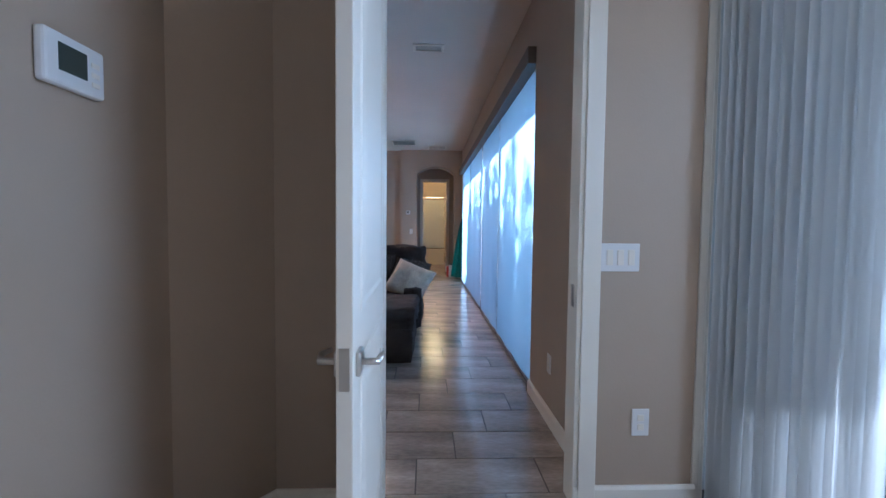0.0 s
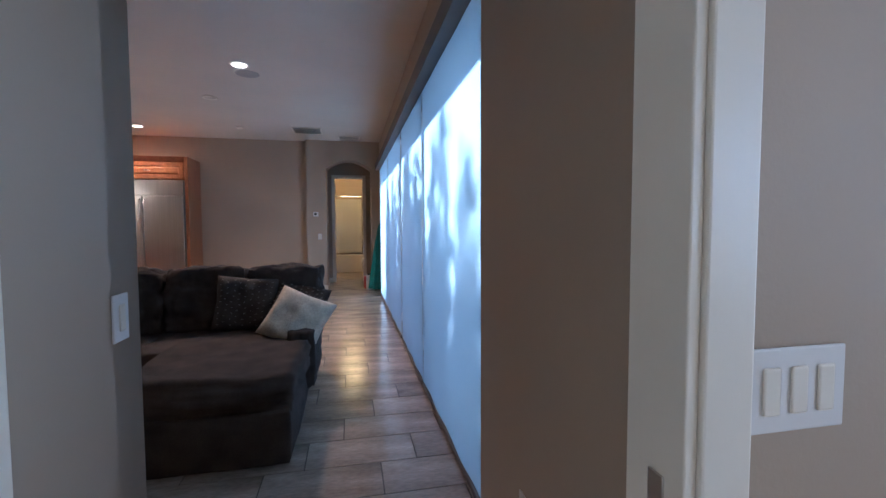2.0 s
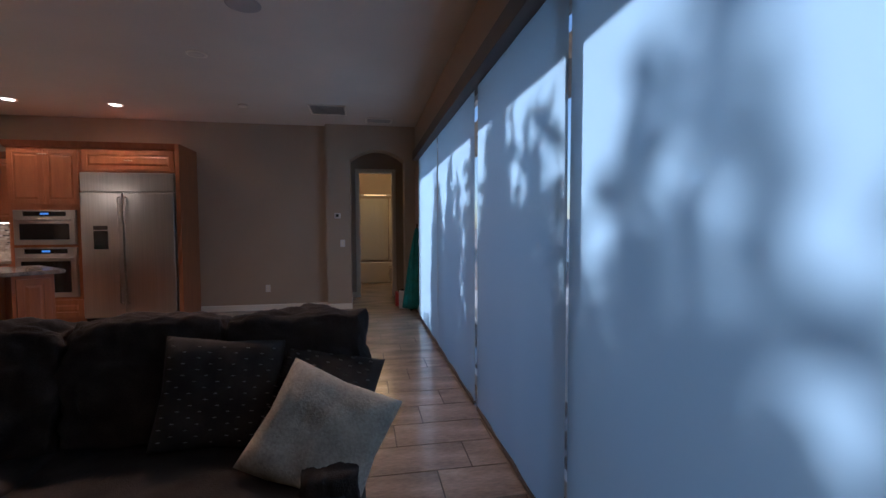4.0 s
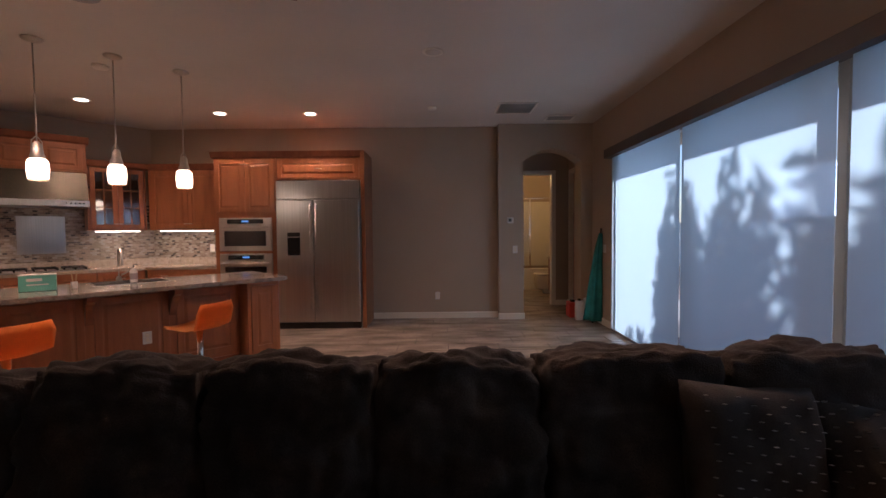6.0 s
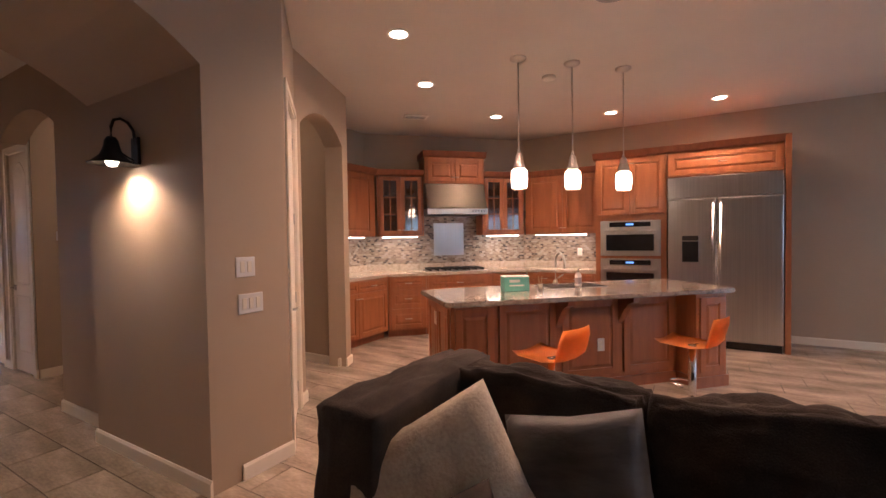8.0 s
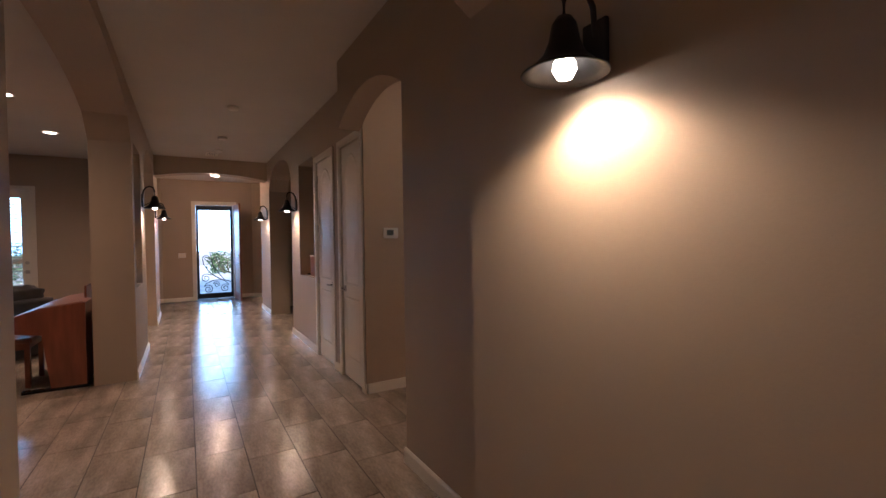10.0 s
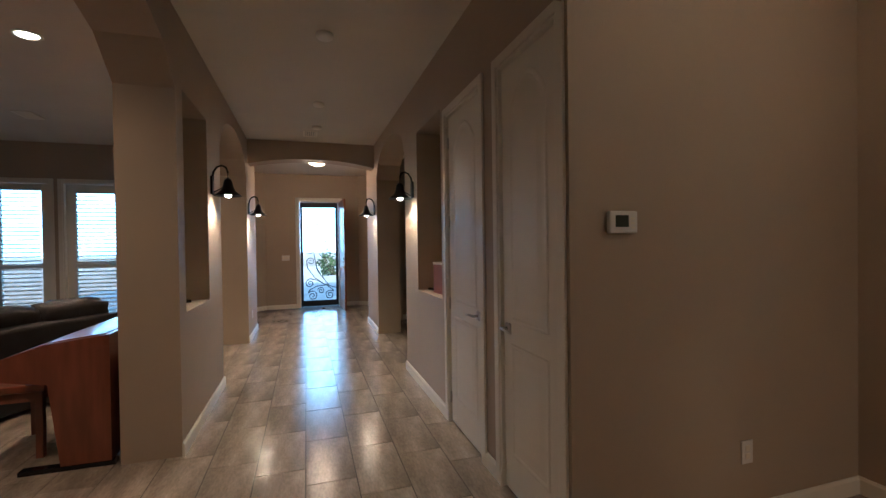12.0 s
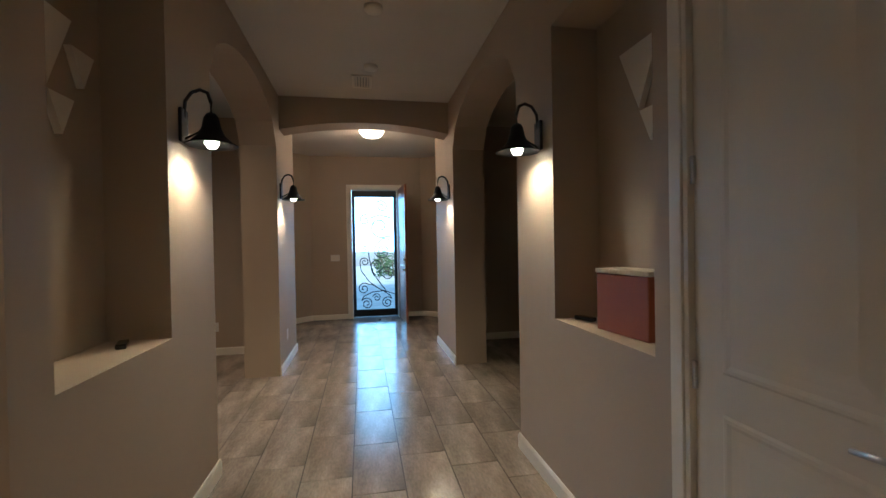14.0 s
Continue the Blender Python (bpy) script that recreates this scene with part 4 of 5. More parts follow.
# island
ISL = pose(-5.08, 2.98, 0, 0, 0, 45)
isl = thing("kitchen_island", ISL, "cherry wood kitchen island with corbels under a granite top", "kitchen island")
part("body", box(0.12, 2.72, 0.30, 0.95, 0.0, 0.875, 0.003), M_WOOD, isl)
part("end_block", box(0.10, 0.50, 0.18, 0.97, 0.0, 0.875, 0.003), M_WOOD, isl)
part("pedestal", box(2.40, 2.74, 0.06, 0.97, 0.0, 0.875, 0.003), M_WOOD, isl)
part("plinth", prism([(0.085, 0.165), (0.515, 0.165), (0.515, 0.285), (2.385, 0.285), (2.385, 0.045), (2.755, 0.045), (2.755, 0.985), (0.085, 0.985)], "z", 0, 0.10), M_WOODD, isl)
for a, b, y in ((0.13, 0.47, 0.18), (0.56, 1.10, 0.30), (1.16, 1.74, 0.30), (1.80, 2.36, 0.30), (2.43, 2.71, 0.06)):
    dd = cab_door(isl, a, b, 0.14, 0.84, None)
    dd.location = (0, y, 0)
for a, b in ((0.20, 0.56), (0.58, 0.94)):
    dd = cab_door(isl, -b, -a, 0.14, 0.84, None)
    dd.matrix_basis = pose(0.10, 0, 0, 0, 0, -90)
for x in (1.10, 1.74):
    part("corbel", prism([(0.30, 0.60), (0.30, 0.874), (0.06, 0.874), (0.07, 0.83), (0.14, 0.80), (0.20, 0.74), (0.25, 0.66)], "x", x, x + 0.06), M_WOODD, isl)
itop = thing("island_top", ISL, "polished brown granite island top", "worktop")
bm = prism([(0.02, 0.06), (0.08, 0.0), (2.78, 0.0), (2.84, 0.06), (2.84, 1.02), (0.35, 1.02), (0.0, 0.92)], "z", 0.877, 0.917)
bmesh.ops.bevel(bm, geom=[e for e in bm.edges if abs(e.verts[0].co.z - e.verts[1].co.z) < 0.001], offset=0.008, segments=2, affect="EDGES")
part("slab", bm, M_GRANITE, itop)
plate(None, ISL @ pose(1.55, 0.278, 0.42), name="outlet", label="white outlet on the island panel", cat="outlet")
plate(None, ISL @ pose(0.078, 0.62, 0.70, 0, 0, -90), name="outlet", label="white outlet on the island end panel", cat="outlet")
sink = thing("sink", ISL @ pose(1.20, 0.42, 0.918), "undermount sink rim in the island top", "sink")
part("rim", box(0.0, 0.62, 0.12, 0.50, 0.0, 0.003, 0.001), M_STEEL, sink)
# Flat dark sheet: the shade of a sink hollow, put in as colour.
part("bowl", box(0.02, 0.60, 0.14, 0.48, 0.003, 0.005), M_DARK, sink)
fa = thing("faucet", ISL @ pose(1.45, 1.0 - 0.08, 0.918), "tall satin nickel gooseneck faucet", "faucet")
part("spout", tube([(0, 0, 0), (0, 0, 0.24)] + [(0, -0.09 + 0.09 * math.cos(a * math.pi / 8), 0.24 + 0.09 * math.sin(a * math.pi / 8)) for a in range(1, 9)] + [(0, -0.185, 0.17)], 0.013, 10), M_NICKEL, fa, "", True)
part("base", lathe([(0.03, 0), (0.028, 0.02), (0.018, 0.05)], 16), M_NICKEL, fa, "", True)
part("lever", tube([(0.02, 0, 0.06), (0.09, 0, 0.10)], 0.008, 8), M_NICKEL, fa, "", True)
so = thing("soap_bottle", ISL @ pose(1.52, 0.60, 0.924), "white plastic soap pump bottle", "bottle")
part("bottle", lathe([(0.03, 0), (0.033, 0.01), (0.033, 0.11), (0.022, 0.13), (0.012, 0.14)], 16), M_PLASTIC, so, "", True)
part("pump", tube([(0, 0, 0.14), (0, 0, 0.175), (0.03, 0, 0.175)], 0.006, 8), M_BLACK, so)
part("label", lathe([(0.0336, 0.03), (0.0336, 0.09)], 16), mat("bottle_label", (0.35, 0.3, 0.3), 0.5), so, "grey printed label")
cu = thing("dish_brush", ISL @ pose(1.06, 0.50, 0.918), "two pale wooden utensils in a small white cup", "utensil")
part("cup", lathe([(0.022, 0), (0.026, 0.06)], 14), M_PLASTIC, cu, "", True)
for dx in (-0.01, 0.012):
    part("utensil", tube([(dx * 0.5, 0, 0.02), (dx * 1.6, 0, 0.13)], 0.006, 6), mat("pale_wood", (0.55, 0.38, 0.22), 0.6), cu)
tb = thing("tissue_box", ISL @ pose(0.70, 0.50, 0.918, 0, 0, -6), "mint green and white cardboard tissue box", "box")
part("carton", box(0, 0.24, 0, 0.12, 0, 0.135, 0.003), mat("mint_card", (0.16, 0.50, 0.42), 0.5, vary=0.03), tb)
part("top_card", box(0.0, 0.24, 0.0, 0.12, 0.1352, 0.142), M_PLASTIC, tb, "white card top")
part("mark", box(0.05, 0.15, -0.002, -0.0005, 0.085, 0.11), M_PLASTIC, tb, "white printed bar")
part("mark", box(0.05, 0.19, -0.002, -0.0005, 0.05, 0.062), M_PLASTIC, tb, "pale printed bar")

# bar stools


def bar_stool(m):
    s = thing("bar_stool", m, "orange leather bar stool with low back on a chrome post", "bar stool", "bar stools")
    shell = bmesh.new()
    prof = [(0.21, 0.0), (0.15, -0.022), (-0.05, -0.03), (-0.15, -0.01), (-0.19, 0.06), (-0.21, 0.14), (-0.22, 0.21)]
    n = 10
    rows = []
    for y, z in prof:
        half = 0.185 - (0.03 if z > 0.2 else 0) - (0.02 if y > 0.18 else 0)
        rows.append([(half * (2 * i / n - 1), y + (0.025 * (2 * i / n - 1) ** 2 if z > 0.03 else 0), z + (0.02 * (2 * i / n - 1) ** 2 if z < 0.03 else 0.0)) for i in range(n + 1)])
    fv = [[shell.verts.new(p) for p in r] for r in rows]
    for a, b in zip(fv, fv[1:]):
        for i in range(n):
            shell.faces.new((a[i], a[i + 1], b[i + 1], b[i]))
    bmesh.ops.solidify(shell, geom=shell.faces[:], thickness=0.055)
    bmesh.ops.translate(shell, vec=(0, 0, 0.62), verts=shell.verts)
    part("seat", shell, M_ORANGE, s, "", True)
    part("post", tube([(0, 0, 0.03), (0, 0, 0.60)], 0.028, 14), M_CHROME, s, "", True)
    part("base", lathe([(0.21, 0), (0.21, 0.012), (0.05, 0.03), (0.03, 0.06)], 28), M_CHROME, s, "", True)
    part("footrest", tube([(0.10 * math.sin(a), 0.03 + 0.13 * math.cos(a), 0.30) for a in [-1.6 + 3.2 * i / 10 for i in range(11)]], 0.009, 8), M_CHROME, s, "", True)
    part("lever", tube([(0.02, 0, 0.60), (0.15, -0.02, 0.585)], 0.006, 6), M_CHROME, s)
    return s


st1 = bar_stool(pose(-4.26, 3.02, 0, 0, 0, 72))
copy_thing(st1, pose(-3.44, 3.83, 0, 0, 0, 70))

# pendants


def pendant(m):
    p = thing("pendant_lamp", m, "lit white glass pendant lamp on a nickel rod", "pendant lamp", "island pendants")
    part("canopy", lathe([(0.075, 0), (0.075, -0.012), (0.05, -0.03), (0.012, -0.04)], 24), M_NICKEL, p, "", True)
    part("rod", tube([(0, 0, -0.03), (0, 0, -0.88)], 0.006, 8), M_NICKEL, p, "", True)
    part("cap", lathe([(0.012, -0.860), (0.03, -0.880), (0.038, -0.940), (0.052, -0.980), (0.055, -1.005)], 20), M_NICKEL, p, "", True)
    for s in (-1, 1):
        part("strap", tube([(0, s * 0.012, -0.820), (0, s * 0.05, -0.860), (0, s * 0.058, -0.960)], 0.004, 6), M_NICKEL, p)
    part("shade", lathe([(0.05, -1.005), (0.068, -1.020), (0.074, -1.050), (0.076, -1.110), (0.070, -1.165), (0.066, -1.180), (0.062, -1.180), (0.066, -1.160), (0.070, -1.110), (0.064, -1.030)], 24), M_GLOW, p, "glowing white glass shade", True)
    part("ring", lathe([(0.069, -1.180), (0.069, -1.188), (0.063, -1.188), (0.063, -1.180)], 24), M_NICKEL, p)
    return p


pd = pendant(pose(*PENDANTS[0], CEIL))
for q in PENDANTS[1:]:
    copy_thing(pd, pose(*q, CEIL))
# ---- ceiling fittings ----


def can(x, y, lit):
    c = thing("downlight", pose(x, y, CEIL), "lit recessed ceiling downlight" if lit else "unlit recessed ceiling downlight", "downlight", "downlights")
    part("trim_ring", lathe([(0.095, -0.001), (0.095, -0.008), (0.075, -0.010), (0.07, -0.002)], 28), M_WHITE, c, "", True)
    part("lens", lathe([(0.07, -0.004), (0.069, -0.006), (0.01, -0.007)], 24), M_CAN if lit else M_CEIL, c, "", True)


for x, y in LIT_CANS:
    can(x, y, True)
can(-1.46, 4.27, False)


def disc(name, x, y, r, h, label, cat, material=None):
    c = thing(name, pose(x, y, CEIL), label, cat)
    part("body", lathe([(r, -0.001), (r, -h * 0.6), (r * 0.85, -h), (r * 0.3, -h * 1.02)], 28), material or M_WHITE, c, "", True)


M_GRILLE = mat("speaker_cloth", (0.42, 0.40, 0.38), 0.9, vary=0.03, bump=0.5, bscale=300)
disc("ceiling_speaker", -3.88, 3.25, 0.13, 0.008, "round grey ceiling speaker grille", "speaker", M_GRILLE)
disc("ceiling_speaker", -0.76, 3.19, 0.13, 0.008, "round grey ceiling speaker grille", "speaker", M_GRILLE)
disc("smoke_detector", -1.5, 6.07, 0.06, 0.03, "small white round smoke detector", "smoke detector")
disc("smoke_detector", -4.72, 4.54, 0.07, 0.03, "white round smoke detector in the kitchen", "smoke detector")
for x in (-11.26, -12.97, -14.0):
    disc("smoke_detector", x, 0.93, 0.065, 0.035, "white round smoke detector on the hall ceiling", "smoke detector")


def vent(x, y, w, d, n, label, rz=0):
    v = thing("ceiling_vent", pose(x, y, CEIL, 0, 0, rz), label, "air vent")
    bm = box(-w / 2, w / 2, -d / 2, -d / 2 + 0.03, -0.012, -0.001, 0.002)
    box(-w / 2, w / 2, d / 2 - 0.03, d / 2, -0.012, -0.001, 0.002, bm=bm)
    box(-w / 2, -w / 2 + 0.03, -d / 2 + 0.03, d / 2 - 0.03, -0.012, -0.001, 0.002, bm=bm)
    box(w / 2 - 0.03, w / 2, -d / 2 + 0.03, d / 2 - 0.03, -0.012, -0.001, 0.002, bm=bm)
    part("frame", bm, M_WHITE, v)
    part("backing", box(-w / 2 + 0.03, w / 2 - 0.03, -d / 2 + 0.03, d / 2 - 0.03, -0.003, -0.001), M_GRILLE, v)
    for i in range(n):
        yy = -d / 2 + 0.03 + (d - 0.06) * (i + 0.5) / n
        sl = box(-w / 2 + 0.03, w / 2 - 0.03, -(d - 0.06) / n * 0.34, (d - 0.06) / n * 0.34, -0.001, 0.001)
        sl.transform(pose(0, yy, -0.009, 18))
        part("slat", sl, M_WHITE, v)


vent(-0.37, 6.14, 0.52, 0.52, 9, "large white square return air grille")
vent(0.37, 6.66, 0.42, 0.30, 6, "white rectangular ceiling vent near the window wall")
vent(0.144, 1.025, 0.32, 0.18, 5, "white double ceiling vent above the walkway")
vent(-6.68, 5.0, 0.32, 0.2, 5, "white ceiling vent over the kitchen", 45)
vent(-14.4, 0.85, 0.34, 0.2, 5, "white ceiling vent at the end of the hall")
vent(-14.3, -2.4, 0.34, 0.2, 5, "white ceiling vent in the family room")

M_BLADE = mat("fan_blade_wood", (0.20, 0.08, 0.04), 0.4, vary=0.15, scale=4, stretch=(1, 8, 1))


def fan(x, y, turn):
    f = thing("ceiling_fan", pose(x, y, CEIL, 0, 0, turn), "wooden five-blade ceiling fan at rest", "ceiling fan")
    part("downrod", tube([(0, 0, 0), (0, 0, -0.22)], 0.015, 10), M_BRONZE, f)
    part("motor", lathe([(0.03, -0.20), (0.10, -0.22), (0.12, -0.27), (0.11, -0.33), (0.05, -0.36)], 24), M_BRONZE, f, "", True)
    for i in range(5):
        b = prism([(0.14, -0.03), (0.25, -0.055), (0.62, -0.07), (0.67, -0.05), (0.67, 0.05), (0.62, 0.07), (0.25, 0.055), (0.14, 0.03)], "z", -0.004, 0.004)
        b.transform(pose(0, 0, -0.29, 0, 0, i * 72) @ pose(0, 0, 0, 10))
        part("blade", b, M_BLADE, f)


fan(-2.28, 2.12, 18)
fan(-13.3, -3.0, 40)
fl = thing("ceiling_lamp", pose(-16.01, 0.98, CEIL), "lit white glass bowl lamp on the foyer ceiling", "ceiling lamp")
part("stem", tube([(0, 0, 0), (0, 0, -0.08)], 0.06, 16), M_NICKEL, fl)
part("bowl", lathe([(0.17, -0.08), (0.165, -0.11), (0.12, -0.16), (0.05, -0.185), (0.01, -0.19)], 28), M_GLOW, fl, "glowing white glass bowl", True)

# ---- sconces ----


def sconce(m):
    s = thing("wall_sconce", m, "black barn-style wall sconce, lit", "wall lamp", "hall sconces")
    part("backplate", box(-0.045, 0.045, -0.018, 0.0, -0.02, 0.15, 0.006), M_IRON, s)
    part("arm", tube([(0, -0.01, 0.10), (0, -0.02, 0.19), (0, -0.05, 0.235), (0, -0.09, 0.25), (0, -0.125, 0.235), (0, -0.14, 0.19), (0, -0.14, 0.12)], 0.009, 8), M_IRON, s, "", True)
    part("brace", tube([(0, -0.015, 0.0), (0, -0.07, 0.03), (0, -0.13, 0.07)], 0.005, 6), M_IRON, s)
    sh = lathe([(0.022, 0.13), (0.035, 0.11), (0.045, 0.06), (0.062, 0.02), (0.10, -0.015), (0.125, -0.03), (0.121, -0.033), (0.097, -0.022), (0.058, 0.012), (0.040, 0.055), (0.03, 0.09)], 26, at=(0, -0.14, 0))
    part("shade", sh, M_IRON, s, "", True)
    part("bulb", lathe([(0.015, 0.03), (0.032, 0.0), (0.034, -0.02), (0.022, -0.042), (0.004, -0.048)], 16, at=(0, -0.14, 0)), M_CAN, s, "glowing bulb", True)
    return s


first = sconce(pose(-6.42, 1.5, 1.93))
for cx, cy, side, cz in SCONCES[1:]:
    copy_thing(first, pose(cx, cy, 1.93, 0, 0, 0 if side < 0 else 180))

# ---- plates, thermostats ----
OUT = dict(name="outlet", label="white plastic wall outlet", cat="outlet")
plate(None, pose(0.957, -1.76, 1.081), 0.165, 0.118, 3, label="white triple light switch plate beside the door")
plate(None, pose(1.066, -1.76, 0.372), **OUT)
plate(None, pose(-0.21, -1.02, 1.082, 0, 0, 90), label="white single light switch by the room corner")
plate(None, pose(0.905, -0.945, 0.368, 0, 0, -90), **OUT)
plate(None, pose(-1.46, 7.19, 0.36), **OUT)
plate(None, pose(-0.235, 7.02, 1.10), label="white single light switch beside the arch")
plate(None, pose(-5.72, 1.74, 1.27, 0, 0, 90), 0.125, 0.118, 2, label="white double light switch on the pier")
plate(None, pose(-5.72, 1.77, 1.05, 0, 0, 90), 0.165, 0.118, 3, label="white triple light switch on the pier")
plate(None, pose(-5.05, 7.181, 1.17), **OUT)
plate(None, pose(-9.4, 2.86, 0.36, 0, 0, 90), **OUT)
plate(None, pose(-18.25, 0.32, 1.15, 0, 0, 90), 0.165, 0.118, 3, label="white triple light switch beside the front door")
plate(None, pose(-15.9, -1.05, 0.36, 0, 0, 90), **OUT)
plate(None, pose(-10.37, 1.85, 0.36), **OUT)
plate(None, pose(-15.2, -0.06, 0.36, 0, 0, 180), **OUT)
plate(None, pose(0.98, 6.5, 1.12, 0, 0, -90), 0.125, 0.118, 2, label="white double light switch beside the window")


def thermostat(m, w, h, label):
    t = thing("thermostat", m, label, "thermostat")
    part("case", box(-w / 2, w / 2, -0.028, -0.001, -h / 2, h / 2, 0.008), M_PLASTIC, t)
    part("screen", box(-w * 0.3, w * 0.16, -0.030, -0.0275, -h * 0.22, h * 0.3), mat("lcd_green", (0.05, 0.06, 0.05), 0.25, vary=0.02), t, "dark display")
    for i in range(3):
        part("button", box(w * 0.24, w * 0.38, -0.031, -0.0275, -h * 0.3 + i * h * 0.2, -h * 0.2 + i * h * 0.2, 0.001), M_WHITE, t)


thermostat(pose(-9.4, 2.11, 1.51, 0, 0, 90), 0.15, 0.10, "white wall thermostat in the side passage")
thermostat(pose(-0.31, 7.02, 1.555), 0.10, 0.09, "small white wall thermostat beside the arch")
thermostat(pose(-0.72, -2.48, 1.574, 0, 0, 90), 0.18, 0.12, "white wall thermostat with dark display")

structure("baseboard", box(-9.399, -9.384, 1.86, 2.2, 0, 0.095, 0.003), M_WHITE, "white painted wooden baseboard", "baseboard")
pl = thing("ceiling_lamp", pose(-8.1, 2.75, CEIL), "lit white glass bowl lamp in the side passage", "ceiling lamp")
part("stem", tube([(0, 0, 0), (0, 0, -0.08)], 0.05, 16), M_NICKEL, pl)
part("bowl", lathe([(0.14, -0.08), (0.135, -0.10), (0.10, -0.125), (0.04, -0.14), (0.01, -0.145)], 28), M_GLOW, pl, "glowing white glass bowl", True)
# ---- hall niches ----
bx = thing("storage_box", pose(-11.62, 2.0, 0.96, 0, 0, 6), "red-brown leatherette box with a cream lid", "box")
part("carton", box(-0.17, 0.17, -0.06, 0.09, 0, 0.27, 0.006), mat("red_leatherette", (0.28, 0.075, 0.03), 0.45, vary=0.06, bump=0.2, bscale=150), bx)
part("lid", box(-0.175, 0.175, -0.064, 0.094, 0.27, 0.292, 0.004), M_CREAMFAB, bx, "cream folded lid")
for x, y in ((-12.0, 1.98), (-11.95, -0.2)):
    r = thing("remote_control", pose(x, y, 0.96, 0, 0, 20), "small black remote on the niche sill", "remote")
    part("case", box(-0.06, 0.06, -0.02, 0.02, 0, 0.022, 0.005), M_BLACK, r)
for x0, y, turn in ((-11.62, 2.117, 0), (-11.75, -0.327, 180)):
    for dx, z, s in ((-0.06, 2.14, 0.30), (0.16, 2.12, 0.15), (0.02, 1.90, 0.15)):
        w = thing("wall_art", pose(x0, y, 0, 0, 0, turn) @ pose(dx, 0, z), "cream triangular plaster wall ornament", "wall art", "niche triangles")
        part("triangle", prism([(-s / 2, s / 2), (0, -s / 2), (s / 2, s / 2)], "y", -0.03, -0.001), M_WHITE, w)

# ---- bathroom and vestibule ----
tubm = thing("bathtub", pose(-0.58, 10.45, 0), "cream bathtub with tall acrylic surround", "bathtub")
part("apron", box(0, 2.06, 0, 0.06, 0, 0.50, 0.015), M_TUB, tubm)
part("rim", box(0, 2.06, 0.06, 0.16, 0.42, 0.50, 0.01), M_TUB, tubm)
part("floor_pan", box(0, 2.06, 0.16, 0.83, 0.05, 0.12), M_TUB, tubm)
part("surround", box(0, 2.06, 0.80, 0.845, 0.5, 2.12, 0.01), M_TUB, tubm)
tagged(part("shower_rod", tube([(-0.59, 10.5, 2.15), (1.49, 10.5, 2.15)], 0.016, 10), M_CHROME), "chrome shower curtain rod", "shower rod")
sg = thing("shower_screen", pose(-0.2, 10.48, 0.5), "clear glass shower screen with chrome edge", "shower screen")
part("pane", box(0, 0.9, -0.004, 0.004, 0.0, 1.6), M_GLASS, sg)
part("edge", box(0.9, 0.92, -0.01, 0.01, 0.0, 1.62), M_CHROME, sg)
tl = thing("toilet", pose(0.98, 9.85, 0, 0, 0, 0), "white ceramic toilet beside the vanity", "toilet")
part("bowl", soft(0.23, 0.17, 0.17, 0.6, 0, 0, pose(-0.05, 0, 0.26), n=8), M_TUB, tl, "", True)
part("foot", soft(0.14, 0.11, 0.12, 0.4, 0, 0, pose(0.02, 0, 0.12), n=6), M_TUB, tl, "", True)
part("seat", soft(0.24, 0.18, 0.025, 0.5, 0, 0, pose(-0.05, 0, 0.43), n=8), M_TUB, tl, "", True)
part("tank", box(0.22, 0.42, -0.2, 0.2, 0.40, 0.78, 0.02), M_TUB, tl)
cabinet("cabinet", pose(0.92, 9.50, 0, 0, 0, -90), 0.98, 0.56, 0.1, 0.80, [("drawer", 0.02, 0.48, 0.64, 0.79), ("door_l", 0.02, 0.48, 0.12, 0.63), ("door_r", 0.5, 0.96, 0.12, 0.63)], "cherry wood bathroom vanity cabinet")
tagged(part("vanity_top", box(0.89, 1.495, 8.50, 9.53, 0.802, 0.835, 0.005), M_TUB), "cream vanity top on a wooden cabinet", "worktop")
um = thing("umbrella", pose(0.86, 6.66, 0, 3, 4, 0), "folded teal patio umbrella leaning in the corner", "umbrella")
ub = bmesh.new()
rings = []
for i in range(15):
    z = 0.05 + 1.30 * i / 14
    rr = 0.11 * (1 - i / 14) ** 0.7 + 0.02
    rings.append([ub.verts.new((rr * (1 + 0.22 * math.sin(6 * a + i * 0.2)) * math.cos(a), rr * 0.8 * (1 + 0.22 * math.sin(6 * a + i * 0.2)) * math.sin(a), z)) for a in [2 * math.pi * k / 36 for k in range(36)]])
for a, b in zip(rings, rings[1:]):
    for k in range(36):
        ub.faces.new((a[k], a[(k + 1) % 36], b[(k + 1) % 36], b[k]))
ub.faces.new(rings[0][::-1])
ub.faces.new(rings[-1])
part("canopy", ub, M_TEAL, um, "", True)
part("pole", tube([(0, 0, 0), (0, 0, 1.42)], 0.012, 8), M_BRONZE, um)
for x, y, w, d, h, mt, lb in ((0.72, 7.18, 0.16, 0.2, 0.24, M_RED, "red cardboard carton on the floor"), (0.88, 7.0 - 0.12, 0.14, 0.12, 0.34, M_PLASTIC, "white plastic jug beside the wall"), (0.74, 6.9, 0.12, 0.1, 0.30, M_PLASTIC, "white household bottle on the floor"), (0.88, 7.22, 0.14, 0.14, 0.40, M_BLACK, "dark storage carton in the archway")):
    c = thing("carton", pose(x, y, 0), lb, "box", "archway clutter")
    part("body", box(-w / 2, w / 2, -d / 2, d / 2, 0, h, 0.012), mt, c)
    part("cap", box(-w / 5, w / 5, -d / 5, d / 5, h, h + 0.03, 0.004), M_BLACK, c)

